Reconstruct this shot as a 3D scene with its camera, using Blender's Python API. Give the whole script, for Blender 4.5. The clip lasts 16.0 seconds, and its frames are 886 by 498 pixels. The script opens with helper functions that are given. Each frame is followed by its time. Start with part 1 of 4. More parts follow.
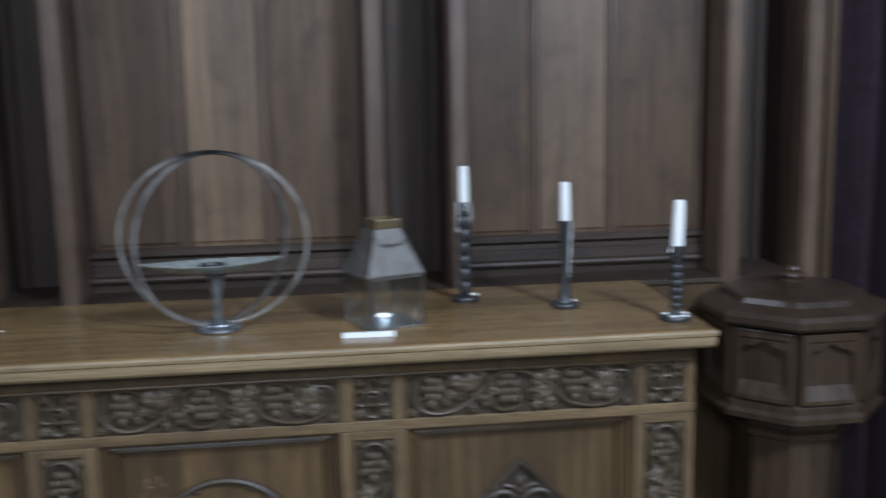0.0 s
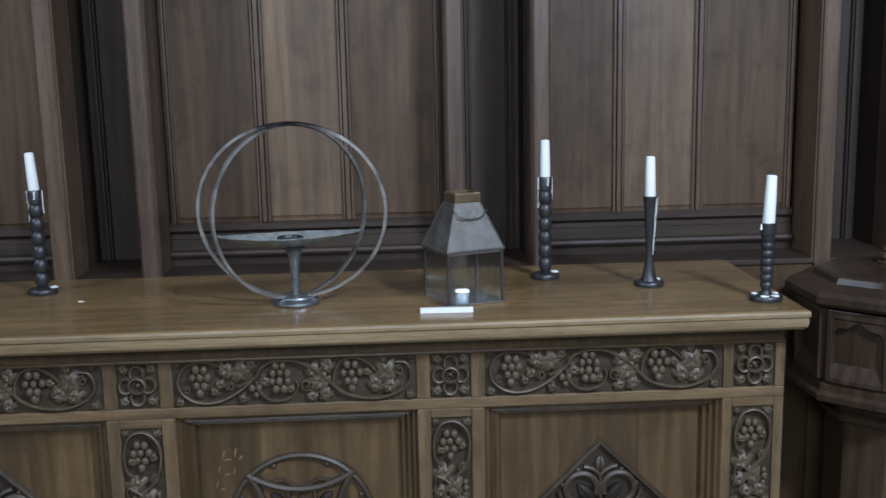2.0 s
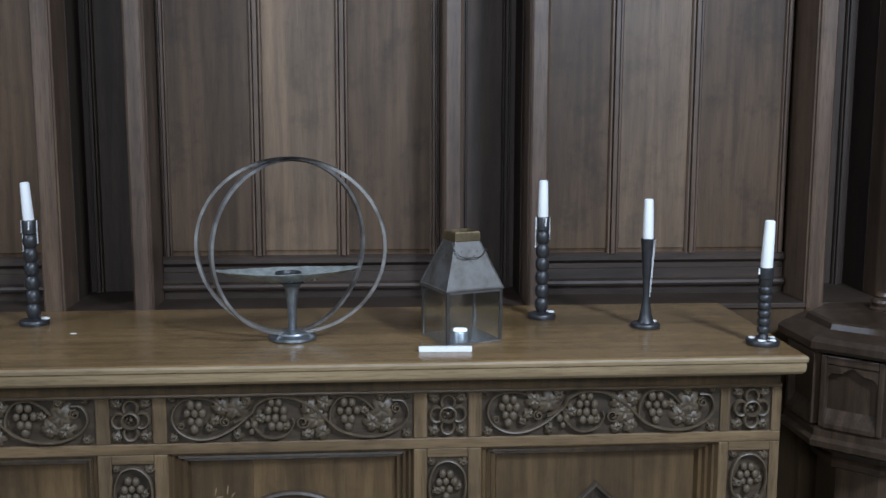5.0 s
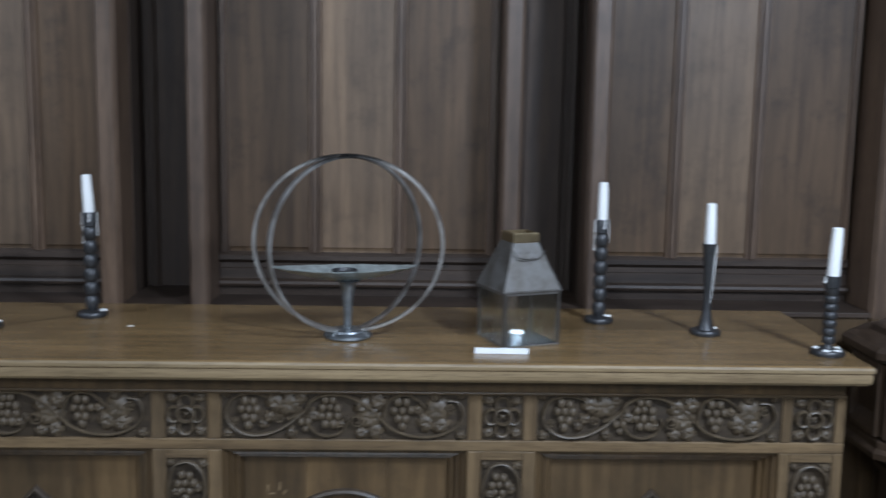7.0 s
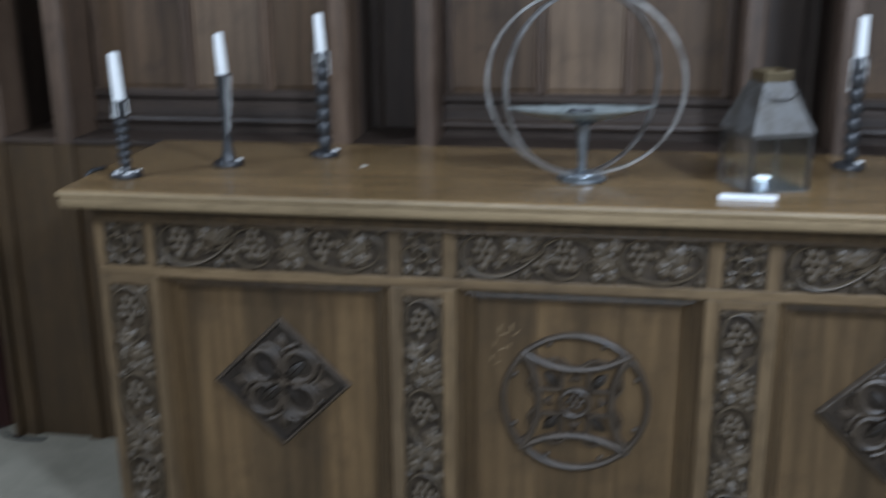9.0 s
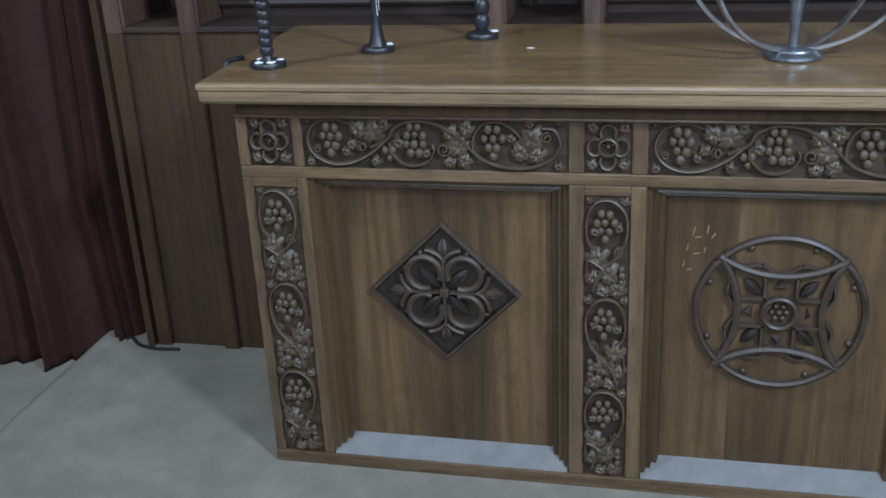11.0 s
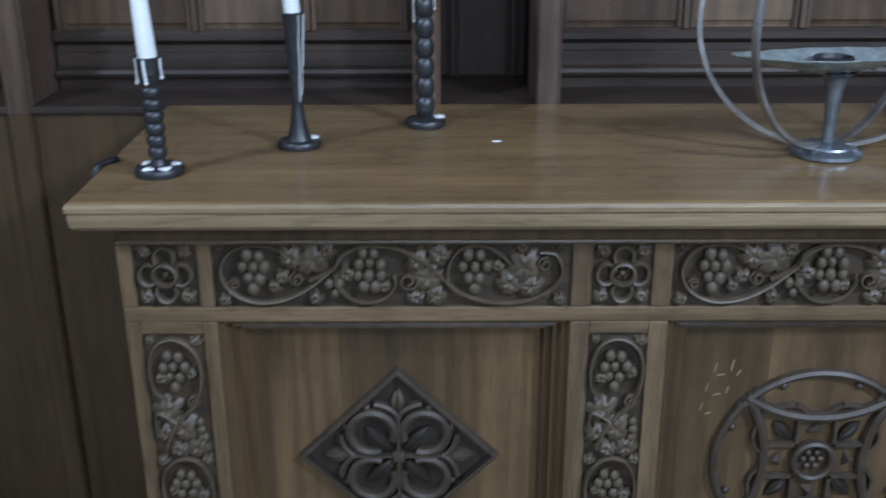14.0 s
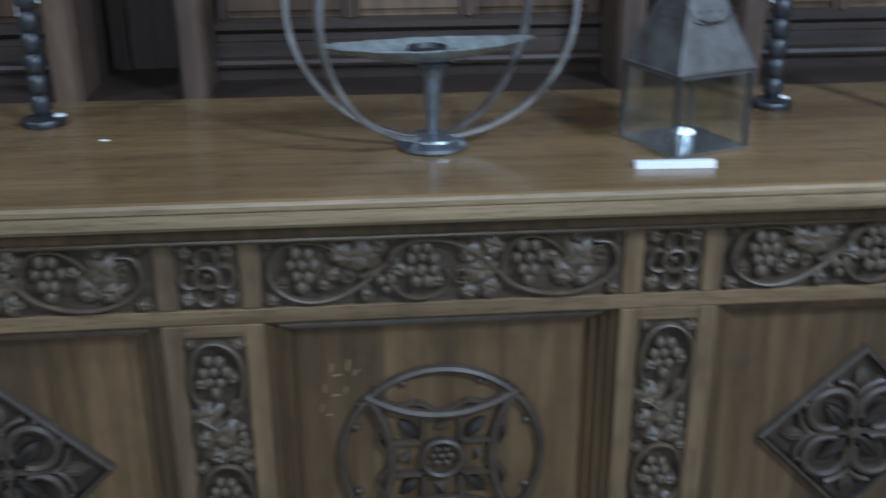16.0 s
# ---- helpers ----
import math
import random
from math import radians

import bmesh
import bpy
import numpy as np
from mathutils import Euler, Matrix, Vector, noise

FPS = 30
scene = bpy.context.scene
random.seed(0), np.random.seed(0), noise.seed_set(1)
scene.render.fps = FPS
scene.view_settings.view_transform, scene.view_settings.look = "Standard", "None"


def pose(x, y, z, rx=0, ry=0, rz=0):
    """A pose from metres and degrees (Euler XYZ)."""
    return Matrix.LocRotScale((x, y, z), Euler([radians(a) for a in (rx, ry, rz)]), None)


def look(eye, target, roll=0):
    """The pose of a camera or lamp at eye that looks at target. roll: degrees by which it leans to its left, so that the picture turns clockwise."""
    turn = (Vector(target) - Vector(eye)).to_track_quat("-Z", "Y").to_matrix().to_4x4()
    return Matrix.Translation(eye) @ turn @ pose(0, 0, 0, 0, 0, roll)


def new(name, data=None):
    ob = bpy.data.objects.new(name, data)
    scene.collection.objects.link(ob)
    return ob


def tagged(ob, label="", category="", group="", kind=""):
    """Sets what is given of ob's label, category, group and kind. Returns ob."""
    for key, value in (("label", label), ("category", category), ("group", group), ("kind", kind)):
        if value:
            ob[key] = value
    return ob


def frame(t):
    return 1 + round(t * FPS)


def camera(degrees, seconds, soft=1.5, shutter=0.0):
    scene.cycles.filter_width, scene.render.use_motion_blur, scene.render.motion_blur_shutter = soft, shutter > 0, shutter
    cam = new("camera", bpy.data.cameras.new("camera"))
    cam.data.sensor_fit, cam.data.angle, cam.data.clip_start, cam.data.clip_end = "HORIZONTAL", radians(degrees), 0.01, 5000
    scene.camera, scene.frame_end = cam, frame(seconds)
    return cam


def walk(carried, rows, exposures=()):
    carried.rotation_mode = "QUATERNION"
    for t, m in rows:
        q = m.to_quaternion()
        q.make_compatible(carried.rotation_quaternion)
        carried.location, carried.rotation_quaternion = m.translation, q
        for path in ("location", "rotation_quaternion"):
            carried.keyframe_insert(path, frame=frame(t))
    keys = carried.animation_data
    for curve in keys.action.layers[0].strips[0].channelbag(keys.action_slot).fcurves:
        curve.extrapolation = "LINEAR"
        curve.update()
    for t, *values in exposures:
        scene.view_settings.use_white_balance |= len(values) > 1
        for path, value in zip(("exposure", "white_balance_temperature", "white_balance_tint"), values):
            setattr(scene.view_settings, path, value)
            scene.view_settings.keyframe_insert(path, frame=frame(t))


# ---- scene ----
cam = camera(46.0, 16.0, 1.5, 0.9)
PATH = [
    (0, (0.259, -2.567, 1.668), (0.5, -0.61, 1.332), -1.1),
    (0.5, (0.303, -2.572, 1.646), (0.689, -0.638, 1.316), -0.4),
    (1, (0.312, -2.565, 1.642), (0.53, -0.607, 1.302), -0.8),
    (1.5, (0.267, -2.532, 1.628), (0.409, -0.567, 1.282), -1.0),
    (2, (0.251, -2.512, 1.634), (0.348, -0.548, 1.271), -1.2),
    (2.5, (0.226, -2.51, 1.618), (0.321, -0.542, 1.272), -0.6),
    (3, (0.226, -2.512, 1.635), (0.317, -0.544, 1.294), -0.8),
    (3.5, (0.211, -2.516, 1.625), (0.312, -0.545, 1.305), -0.7),
    (4, (0.205, -2.51, 1.639), (0.31, -0.537, 1.327), -1.0),
    (4.2, (0.186, -2.51, 1.633), (0.301, -0.536, 1.331), -0.7),
    (6.3, (0.203, -2.485, 1.659), (0.364, -0.514, 1.364), 0.3),
    (6.5, (0.219, -2.484, 1.658), (0.361, -0.512, 1.356), 0.7),
    (7, (0.162, -2.475, 1.634), (0.219, -0.497, 1.339), 1.0),
    (7.5, (0.092, -2.48, 1.619), (0.102, -0.501, 1.327), 1.1),
    (8, (0.076, -2.476, 1.605), (0.044, -0.504, 1.274), 0.2),
    (8.5, (0.029, -2.464, 1.551), (-0.052, -0.509, 1.139), 0.2),
    (9, (0.031, -2.422, 1.603), (-0.254, -0.529, 1.025), -0.4),
    (9.5, (-0.104, -2.398, 1.586), (-0.529, -0.559, 0.925), -1.4),
    (9.7, (-0.17, -2.367, 1.574), (-0.612, -0.543, 0.883), -1.9),
    (11.8, (-0.298, -2.04, 1.527), (-0.714, -0.245, 0.751), -3.2),
    (12, (-0.326, -1.999, 1.539), (-0.735, -0.199, 0.768), -2.6),
    (12.5, (-0.379, -1.897, 1.522), (-0.776, -0.079, 0.789), -2.1),
    (13, (-0.517, -1.761, 1.538), (-0.769, 0.08, 0.797), -1.8),
    (13.5, (-0.613, -1.679, 1.54), (-0.726, 0.17, 0.787), -0.4),
    (14, (-0.679, -1.631, 1.534), (-0.692, 0.231, 0.804), -0.3),
    (14.5, (-0.626, -1.612, 1.545), (-0.57, 0.257, 0.835), -0.3),
    (15, (-0.47, -1.591, 1.559), (-0.38, 0.267, 0.826), 1.5),
    (15.5, (-0.277, -1.579, 1.542), (-0.182, 0.278, 0.803), 0.9),
    (16, (-0.129, -1.583, 1.53), (0.019, 0.263, 0.775), -0.3),
]
walk(cam, [(t, look(eye, target, roll)) for t, eye, target, roll in PATH], [(0, -0.1, 5230, 8), (8, -0.1, 5230, 8), (9.5, 0.07, 5080, 7), (12.5, 0.2, 4880, 7), (14, 0.08, 4820, 7), (16, -0.14, 4760, 6)])

# ---- world, lights, exposure ----
world = bpy.data.worlds.new("world")
world.use_nodes = True
scene.world = world
world.node_tree.nodes["Background"].inputs[0].default_value = (0.55, 0.6, 0.75, 1)
world.node_tree.nodes["Background"].inputs[1].default_value = 0.035


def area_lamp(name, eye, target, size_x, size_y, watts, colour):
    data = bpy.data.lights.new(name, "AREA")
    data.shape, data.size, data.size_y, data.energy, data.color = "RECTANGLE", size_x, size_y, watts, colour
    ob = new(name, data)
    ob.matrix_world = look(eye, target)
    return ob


# two unseen overhead lamps, placed after the shadows on carpet and tabletop
area_lamp("unseen_area_light", (1.85, -2.4, 3.1), (0.2, 0.1, 0.6), 0.42, 0.42, 112, (0.95, 0.97, 1.0))
area_lamp("unseen_area_light", (-2.9, -1.45, 3.2), (-0.2, 0.1, 0.9), 0.3, 0.3, 46, (0.95, 0.97, 1.0))
# broad frontal fill added to lift wall and table front; no fixture there
area_lamp("unseen_area_light", (-0.2, -4.6, 2.95), (-0.1, 0.4, 1.2), 1.8, 0.8, 84, (1.0, 0.97, 0.92))


# ---- materials ----
def material(name):
    m = bpy.data.materials.new(name)
    m.use_nodes = True
    nodes, links = m.node_tree.nodes, m.node_tree.links
    return m, nodes, links, nodes["Principled BSDF"]


def mapped_noise(nodes, links, scale, stretch, detail=4.0, rough=0.6, shift=None):
    tc = nodes.new("ShaderNodeTexCoord")
    mp = nodes.new("ShaderNodeMapping")
    mp.inputs["Scale"].default_value = stretch
    links.new(tc.outputs["Object"], mp.inputs["Vector"])
    if shift is not None:
        links.new(shift, mp.inputs["Location"])
    nz = nodes.new("ShaderNodeTexNoise")
    nz.inputs["Scale"].default_value = scale
    nz.inputs["Detail"].default_value = detail
    nz.inputs["Roughness"].default_value = rough
    links.new(mp.outputs["Vector"], nz.inputs["Vector"])
    return nz


def ramp(nodes, links, src, stops):
    r = nodes.new("ShaderNodeValToRGB")
    while len(r.color_ramp.elements) < len(stops):
        r.color_ramp.elements.new(0.5)
    for e, (p, c) in zip(r.color_ramp.elements, stops):
        e.position, e.color = p, (*c, 1)
    links.new(src, r.inputs["Fac"])
    return r


def mix(nodes, links, a, b, fac, mode="MIX"):
    m = nodes.new("ShaderNodeMix")
    m.data_type, m.blend_type = "RGBA", mode
    for socket, value in ((m.inputs[0], fac), (m.inputs[6], a), (m.inputs[7], b)):
        if hasattr(value, "is_output"):
            links.new(value, socket)
        elif isinstance(value, tuple):
            socket.default_value = (*value, 1)
        else:
            socket.default_value = value
    return m.outputs[2]


def bump(nodes, links, bsdf, heights):
    last = None
    for src, strength, dist in heights:
        b = nodes.new("ShaderNodeBump")
        b.inputs["Strength"].default_value, b.inputs["Distance"].default_value = strength, dist
        links.new(src, b.inputs["Height"])
        if last:
            links.new(last, b.inputs["Normal"])
        last = b.outputs["Normal"]
    links.new(last, bsdf.inputs["Normal"])


def wood(name, light, dark, grain="z", rough=(0.35, 0.55), vary=0.25, stains=(0.02, 0.013, 0.008), stain_amount=0.35, pore=1.0, fig=0.6):
    """Oiled oak: streaks and pores along the grain axis, broad tone, stains; each piece has its own shift and tone."""
    m, nodes, links, bsdf = material(name)
    info = nodes.new("ShaderNodeObjectInfo")
    shift = nodes.new("ShaderNodeVectorMath")
    shift.operation = "SCALE"
    shift.inputs[0].default_value = (7.3, 5.1, 9.7)
    links.new(info.outputs["Random"], shift.inputs["Scale"])
    long = {"x": (0.06, 1, 1), "y": (1, 0.06, 1), "z": (1, 1, 0.06)}[grain]
    mid = {"x": (0.18, 1, 1), "y": (1, 0.18, 1), "z": (1, 1, 0.18)}[grain]
    streak = mapped_noise(nodes, links, 38, long, 6, 0.65, shift.outputs[0])
    fine = mapped_noise(nodes, links, 260, long, 3, 0.6, shift.outputs[0])
    broad = mapped_noise(nodes, links, 5, mid, 3, 0.55, shift.outputs[0])
    dirt = mapped_noise(nodes, links, 9, (1, 1, 1), 5, 0.65, shift.outputs[0])
    base = ramp(nodes, links, streak.outputs["Fac"], [(0.3, dark), (0.5, tuple((a + b) / 2 for a, b in zip(light, dark))), (0.72, light)])
    tone = ramp(nodes, links, broad.outputs["Fac"], [(0.3, (1 - vary, 1 - vary, 1 - vary)), (0.7, (1 + vary * 0.4,) * 3)])
    c = mix(nodes, links, base.outputs["Color"], tone.outputs["Color"], 1.0, "MULTIPLY")
    pores = ramp(nodes, links, fine.outputs["Fac"], [(0.36, (0.45, 0.42, 0.4)), (0.5, (1, 1, 1))])
    c = mix(nodes, links, c, pores.outputs["Color"], 0.6 * pore, "MULTIPLY")
    mp = nodes.new("ShaderNodeMapping")
    mp.inputs["Scale"].default_value = {"x": (0.10, 1, 1), "y": (1, 0.10, 1), "z": (1, 1, 0.10)}[grain]
    tc = nodes.new("ShaderNodeTexCoord")
    links.new(tc.outputs["Object"], mp.inputs["Vector"])
    links.new(shift.outputs[0], mp.inputs["Location"])
    wave = nodes.new("ShaderNodeTexWave")
    wave.bands_direction = {"x": "Z", "y": "X", "z": "X"}[grain]
    for key, value in (("Scale", 7.0), ("Distortion", 9.0), ("Detail", 2.0), ("Detail Scale", 1.4)):
        wave.inputs[key].default_value = value
    links.new(mp.outputs["Vector"], wave.inputs["Vector"])
    figure = ramp(nodes, links, wave.outputs["Fac"], [(0.1, (0.72, 0.7, 0.68)), (0.55, (1, 1, 1)), (1.0, (1.08, 1.07, 1.05))])
    c = mix(nodes, links, c, figure.outputs["Color"], fig, "MULTIPLY")
    spot = ramp(nodes, links, dirt.outputs["Fac"], [(0.52, (0, 0, 0)), (0.75, (1, 1, 1))])
    amount = nodes.new("ShaderNodeMath")
    amount.operation = "MULTIPLY"
    amount.inputs[1].default_value = stain_amount
    links.new(spot.outputs["Color"], amount.inputs[0])
    c = mix(nodes, links, c, stains, amount.outputs[0])
    each = ramp(nodes, links, info.outputs["Random"], [(0.0, (0.86, 0.86, 0.88)), (1.0, (1.1, 1.08, 1.04))])
    c = mix(nodes, links, c, each.outputs["Color"], 1.0, "MULTIPLY")
    links.new(c, bsdf.inputs["Base Color"])
    rr = nodes.new("ShaderNodeMapRange")
    rr.inputs["To Min"].default_value, rr.inputs["To Max"].default_value = rough
    links.new(dirt.outputs["Fac"], rr.inputs["Value"])
    links.new(rr.outputs["Result"], bsdf.inputs["Roughness"])
    bump(nodes, links, bsdf, [(streak.outputs["Fac"], 0.25, 0.002), (fine.outputs["Fac"], 0.3, 0.0006)])
    return m


def plain(name, colour, rough, metal=0.0, speck=0.25, scale=40, relief=0.15, other=None, spread=(0.35, 0.7), relief_depth=0.001):
    m, nodes, links, bsdf = material(name)
    nz = mapped_noise(nodes, links, scale, (1, 1, 1), 6, 0.65)
    nz2 = mapped_noise(nodes, links, scale * 6, (1, 1, 1), 3, 0.6)
    dark = other or tuple(c * (1 - speck) for c in colour)
    r = ramp(nodes, links, nz.outputs["Fac"], [(spread[0], dark), (spread[1], colour)])
    links.new(r.outputs["Color"], bsdf.inputs["Base Color"])
    bsdf.inputs["Metallic"].default_value = metal
    rr = nodes.new("ShaderNodeMapRange")
    rr.inputs["To Min"].default_value, rr.inputs["To Max"].default_value = rough * 0.75, min(1, rough * 1.25)
    links.new(nz.outputs["Fac"], rr.inputs["Value"])
    links.new(rr.outputs["Result"], bsdf.inputs["Roughness"])
    bump(nodes, links, bsdf, [(nz.outputs["Fac"], relief, relief_depth), (nz2.outputs["Fac"], relief, relief_depth * 0.4)])
    return m


def carved_wood(name, light, dark):
    """Dark waxed carving: shade painted into hollows, light onto high spots, by pointiness."""
    m, nodes, links, bsdf = material(name)
    nz = mapped_noise(nodes, links, 30, (1, 1, 1), 6, 0.7)
    fine = mapped_noise(nodes, links, 220, (1, 1, 0.3), 3, 0.6)
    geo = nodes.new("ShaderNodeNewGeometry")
    relief_shade = ramp(nodes, links, geo.outputs["Pointiness"], [(0.47, dark), (0.53, light)])
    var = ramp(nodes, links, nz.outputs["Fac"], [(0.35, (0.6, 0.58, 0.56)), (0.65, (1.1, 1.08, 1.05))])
    c = mix(nodes, links, relief_shade.outputs["Color"], var.outputs["Color"], 1.0, "MULTIPLY")
    links.new(c, bsdf.inputs["Base Color"])
    bsdf.inputs["Roughness"].default_value = 0.47
    bump(nodes, links, bsdf, [(nz.outputs["Fac"], 0.35, 0.002), (fine.outputs["Fac"], 0.25, 0.0006)])
    return m


OAK_TOP = wood("oak_top", (0.222, 0.147, 0.067), (0.165, 0.107, 0.048), "x", (0.15, 0.28), 0.3, (0.07, 0.043, 0.022), 0.5, 0.6, 0.3)
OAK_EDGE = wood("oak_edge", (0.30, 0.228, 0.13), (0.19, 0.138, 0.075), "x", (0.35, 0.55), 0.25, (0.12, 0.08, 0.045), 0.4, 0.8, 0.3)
OAK_RAIL = wood("oak_rail", (0.182, 0.126, 0.066), (0.116, 0.078, 0.04), "x", (0.33, 0.5), 0.25)
OAK_STILE = wood("oak_stile", (0.182, 0.126, 0.066), (0.116, 0.078, 0.04), "z", (0.33, 0.5), 0.25)
OAK_PANEL = wood("oak_panel", (0.136, 0.088, 0.04), (0.096, 0.06, 0.027), "z", (0.34, 0.48), 0.45, (0.02, 0.013, 0.008), 0.45, 0.6, 0.6)
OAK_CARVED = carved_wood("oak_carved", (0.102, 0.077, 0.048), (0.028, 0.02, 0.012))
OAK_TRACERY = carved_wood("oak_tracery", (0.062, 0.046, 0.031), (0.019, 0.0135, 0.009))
# ground darkened in its colour for the deep shade between the carving
OAK_GROUND_SHADED = wood("oak_ground_shaded", (0.08, 0.056, 0.031), (0.042, 0.029, 0.017), "x", (0.45, 0.65), 0.3)
OAK_HOLLOW_SHADE = wood("oak_hollow_shade", (0.05, 0.034, 0.019), (0.026, 0.018, 0.011), "z", (0.5, 0.7), 0.3)
OAK_SILL = plain("oak_sill_grey", (0.21, 0.205, 0.19), 0.55, 0, 0.25, 18)
WALL_PANEL = wood("wall_oak_panel", (0.122, 0.078, 0.043), (0.072, 0.045, 0.025), "z", (0.45, 0.62), 0.55, (0.02, 0.014, 0.010), 0.6, 0.45, 0.45)
WALL_POST = wood("wall_oak_post", (0.15, 0.1, 0.065), (0.08, 0.052, 0.034), "z", (0.4, 0.55), 0.25)
DADO_OAK = wood("dado_oak", (0.088, 0.055, 0.024), (0.052, 0.032, 0.014), "z", (0.4, 0.55), 0.35, (0.02, 0.013, 0.008), 0.4, 0.6, 0.3)
WALL_RAIL = wood("wall_oak_rail", (0.066, 0.043, 0.028), (0.034, 0.022, 0.014), "x", (0.5, 0.66), 0.3)
# wall oak with the shade inside the niches put into its colour
WALL_SHADED = wood("niche_oak_shaded", (0.058, 0.037, 0.023), (0.03, 0.019, 0.012), "z", (0.55, 0.75), 0.3)
WALL_PANEL_PALE = wood("wall_oak_panel_pale", (0.178, 0.119, 0.068), (0.116, 0.075, 0.042), "z", (0.45, 0.62), 0.5, (0.03, 0.02, 0.012), 0.5, 0.45, 0.5)
PEDESTAL_OAK = wood("pedestal_oak", (0.082, 0.054, 0.034), (0.04, 0.026, 0.016), "z", (0.28, 0.42), 0.35)
SCUFF = plain("scuffed_oak", (0.25, 0.175, 0.09), 0.6, 0, 0.3, 80)
PLASTER = plain("plaster", (0.55, 0.55, 0.54), 0.9, 0, 0.12, 3)
IRON = plain("forged_iron", (0.07, 0.07, 0.072), 0.4, 0.6, 0.35, 60, 0.3)
PEWTER = plain("pewter", (0.31, 0.335, 0.355), 0.4, 0.85, 0.45, 45, 0.25)
SILVER = plain("silver_dish", (0.55, 0.6, 0.585), 0.32, 0.55, 0.5, 40, 0.4)
STEEL_BAND = plain("hoop_steel", (0.52, 0.51, 0.49), 0.42, 0.85, 0.5, 14, 0.2, (0.2, 0.185, 0.17))


def blacken_top(m, low, high):
    """Blackens the piece from between two heights upward, ragged at the lower edge."""
    nodes, links = m.node_tree.nodes, m.node_tree.links
    bsdf = nodes["Principled BSDF"]
    tc, sep = nodes.new("ShaderNodeTexCoord"), nodes.new("ShaderNodeSeparateXYZ")
    links.new(tc.outputs["Object"], sep.inputs[0])
    nz = mapped_noise(nodes, links, 25, (1, 1, 1), 4, 0.6)
    add = nodes.new("ShaderNodeMath")
    add.operation, add.inputs[1].default_value = "MULTIPLY_ADD", 0.05
    links.new(nz.outputs["Fac"], add.inputs[0])
    links.new(sep.outputs["Z"], add.inputs[2])
    rng = nodes.new("ShaderNodeMapRange")
    rng.inputs["From Min"].default_value, rng.inputs["From Max"].default_value = low, high
    links.new(add.outputs[0], rng.inputs["Value"])
    lower_tone = bsdf.inputs["Base Color"].links[0].from_socket
    links.new(mix(nodes, links, lower_tone, (0.012, 0.011, 0.011), rng.outputs["Result"]), bsdf.inputs["Base Color"])


blacken_top(STEEL_BAND, 0.455, 0.495)
TIN = plain("tinned_sheet", (0.165, 0.16, 0.152), 0.56, 0.6, 0.4, 22, 0.3, (0.09, 0.08, 0.068))
BRASS = plain("aged_brass", (0.30, 0.235, 0.135), 0.4, 0.85, 0.4, 40, 0.2)
WIRE = plain("lantern_wire", (0.12, 0.11, 0.1), 0.45, 0.8, 0.3, 60)
WAX = plain("candle_wax", (0.85, 0.85, 0.83), 0.45, 0, 0.04, 60, 0.05)
PAPER = plain("white_card", (0.84, 0.85, 0.86), 0.6, 0, 0.05, 60, 0.05)
CUP = plain("bright_tin", (0.62, 0.64, 0.66), 0.2, 0.95, 0.15, 30)
CABLE = plain("black_cable", (0.015, 0.015, 0.016), 0.5, 0, 0.2, 60)
CARPET = plain("carpet_pile", (0.262, 0.238, 0.183), 0.95, 0, 0.3, 7, 0.6, (0.2, 0.182, 0.137), (0.35, 0.64), 0.005)
CURTAIN_RED = plain("curtain_cloth_red", (0.048, 0.021, 0.0165), 0.8, 0, 0.35, 25, 0.2)
CURTAIN_PURPLE = plain("curtain_cloth_purple", (0.036, 0.023, 0.030), 0.95, 0, 0.35, 25, 0.2)


def glass_material():
    m, nodes, links, bsdf = material("lantern_glass")
    bsdf.inputs["Base Color"].default_value = (0.93, 0.97, 0.97, 1)
    bsdf.inputs["Roughness"].default_value = 0.03
    bsdf.inputs["IOR"].default_value = 1.45
    bsdf.inputs["Transmission Weight"].default_value = 1.0
    nz = mapped_noise(nodes, links, 14, (1, 1, 1), 4, 0.6)
    r = nodes.new("ShaderNodeMapRange")
    r.inputs["To Min"].default_value, r.inputs["To Max"].default_value = 0.0, 0.16
    links.new(nz.outputs["Fac"], r.inputs["Value"])
    links.new(r.outputs["Result"], bsdf.inputs["Roughness"])
    return m


GLASS = glass_material()

# cloth and old dry polish mirror less than varnish does
for dull, level in ((CURTAIN_PURPLE, 0.15), (CURTAIN_RED, 0.2), (WALL_PANEL, 0.36), (CARPET, 0.2)):
    for node in dull.node_tree.nodes:
        if node.type == "BSDF_PRINCIPLED":
            node.inputs["Specular IOR Level"].default_value = level


# ---- mesh helpers ----
def part(name, bm, material, parent=None, label="", smooth=False):
    """Links a bmesh as one mesh object under a thing or a part."""
    me = bpy.data.meshes.new(name)
    bmesh.ops.recalc_face_normals(bm, faces=bm.faces)
    bm.to_mesh(me)
    bm.free()
    me.materials.append(material)
    if smooth:
        me.shade_smooth()
        me.set_sharp_from_angle(angle=radians(40))
    return link(name, me, parent, label)


def link(name, me, parent=None, label="", place=None):
    ob = new(name, me)
    if parent is not None:
        ob.parent = parent
    if place is not None:
        ob.location = place
    if label:
        ob["label"] = label
    return ob


def thing(name, label, category, place=(0, 0, 0), turn=0.0, group="", kind=""):
    ob = new(name)
    ob.empty_display_size = 0.05
    ob.matrix_world = pose(*place, 0, 0, turn)
    return tagged(ob, label, category, group, kind)


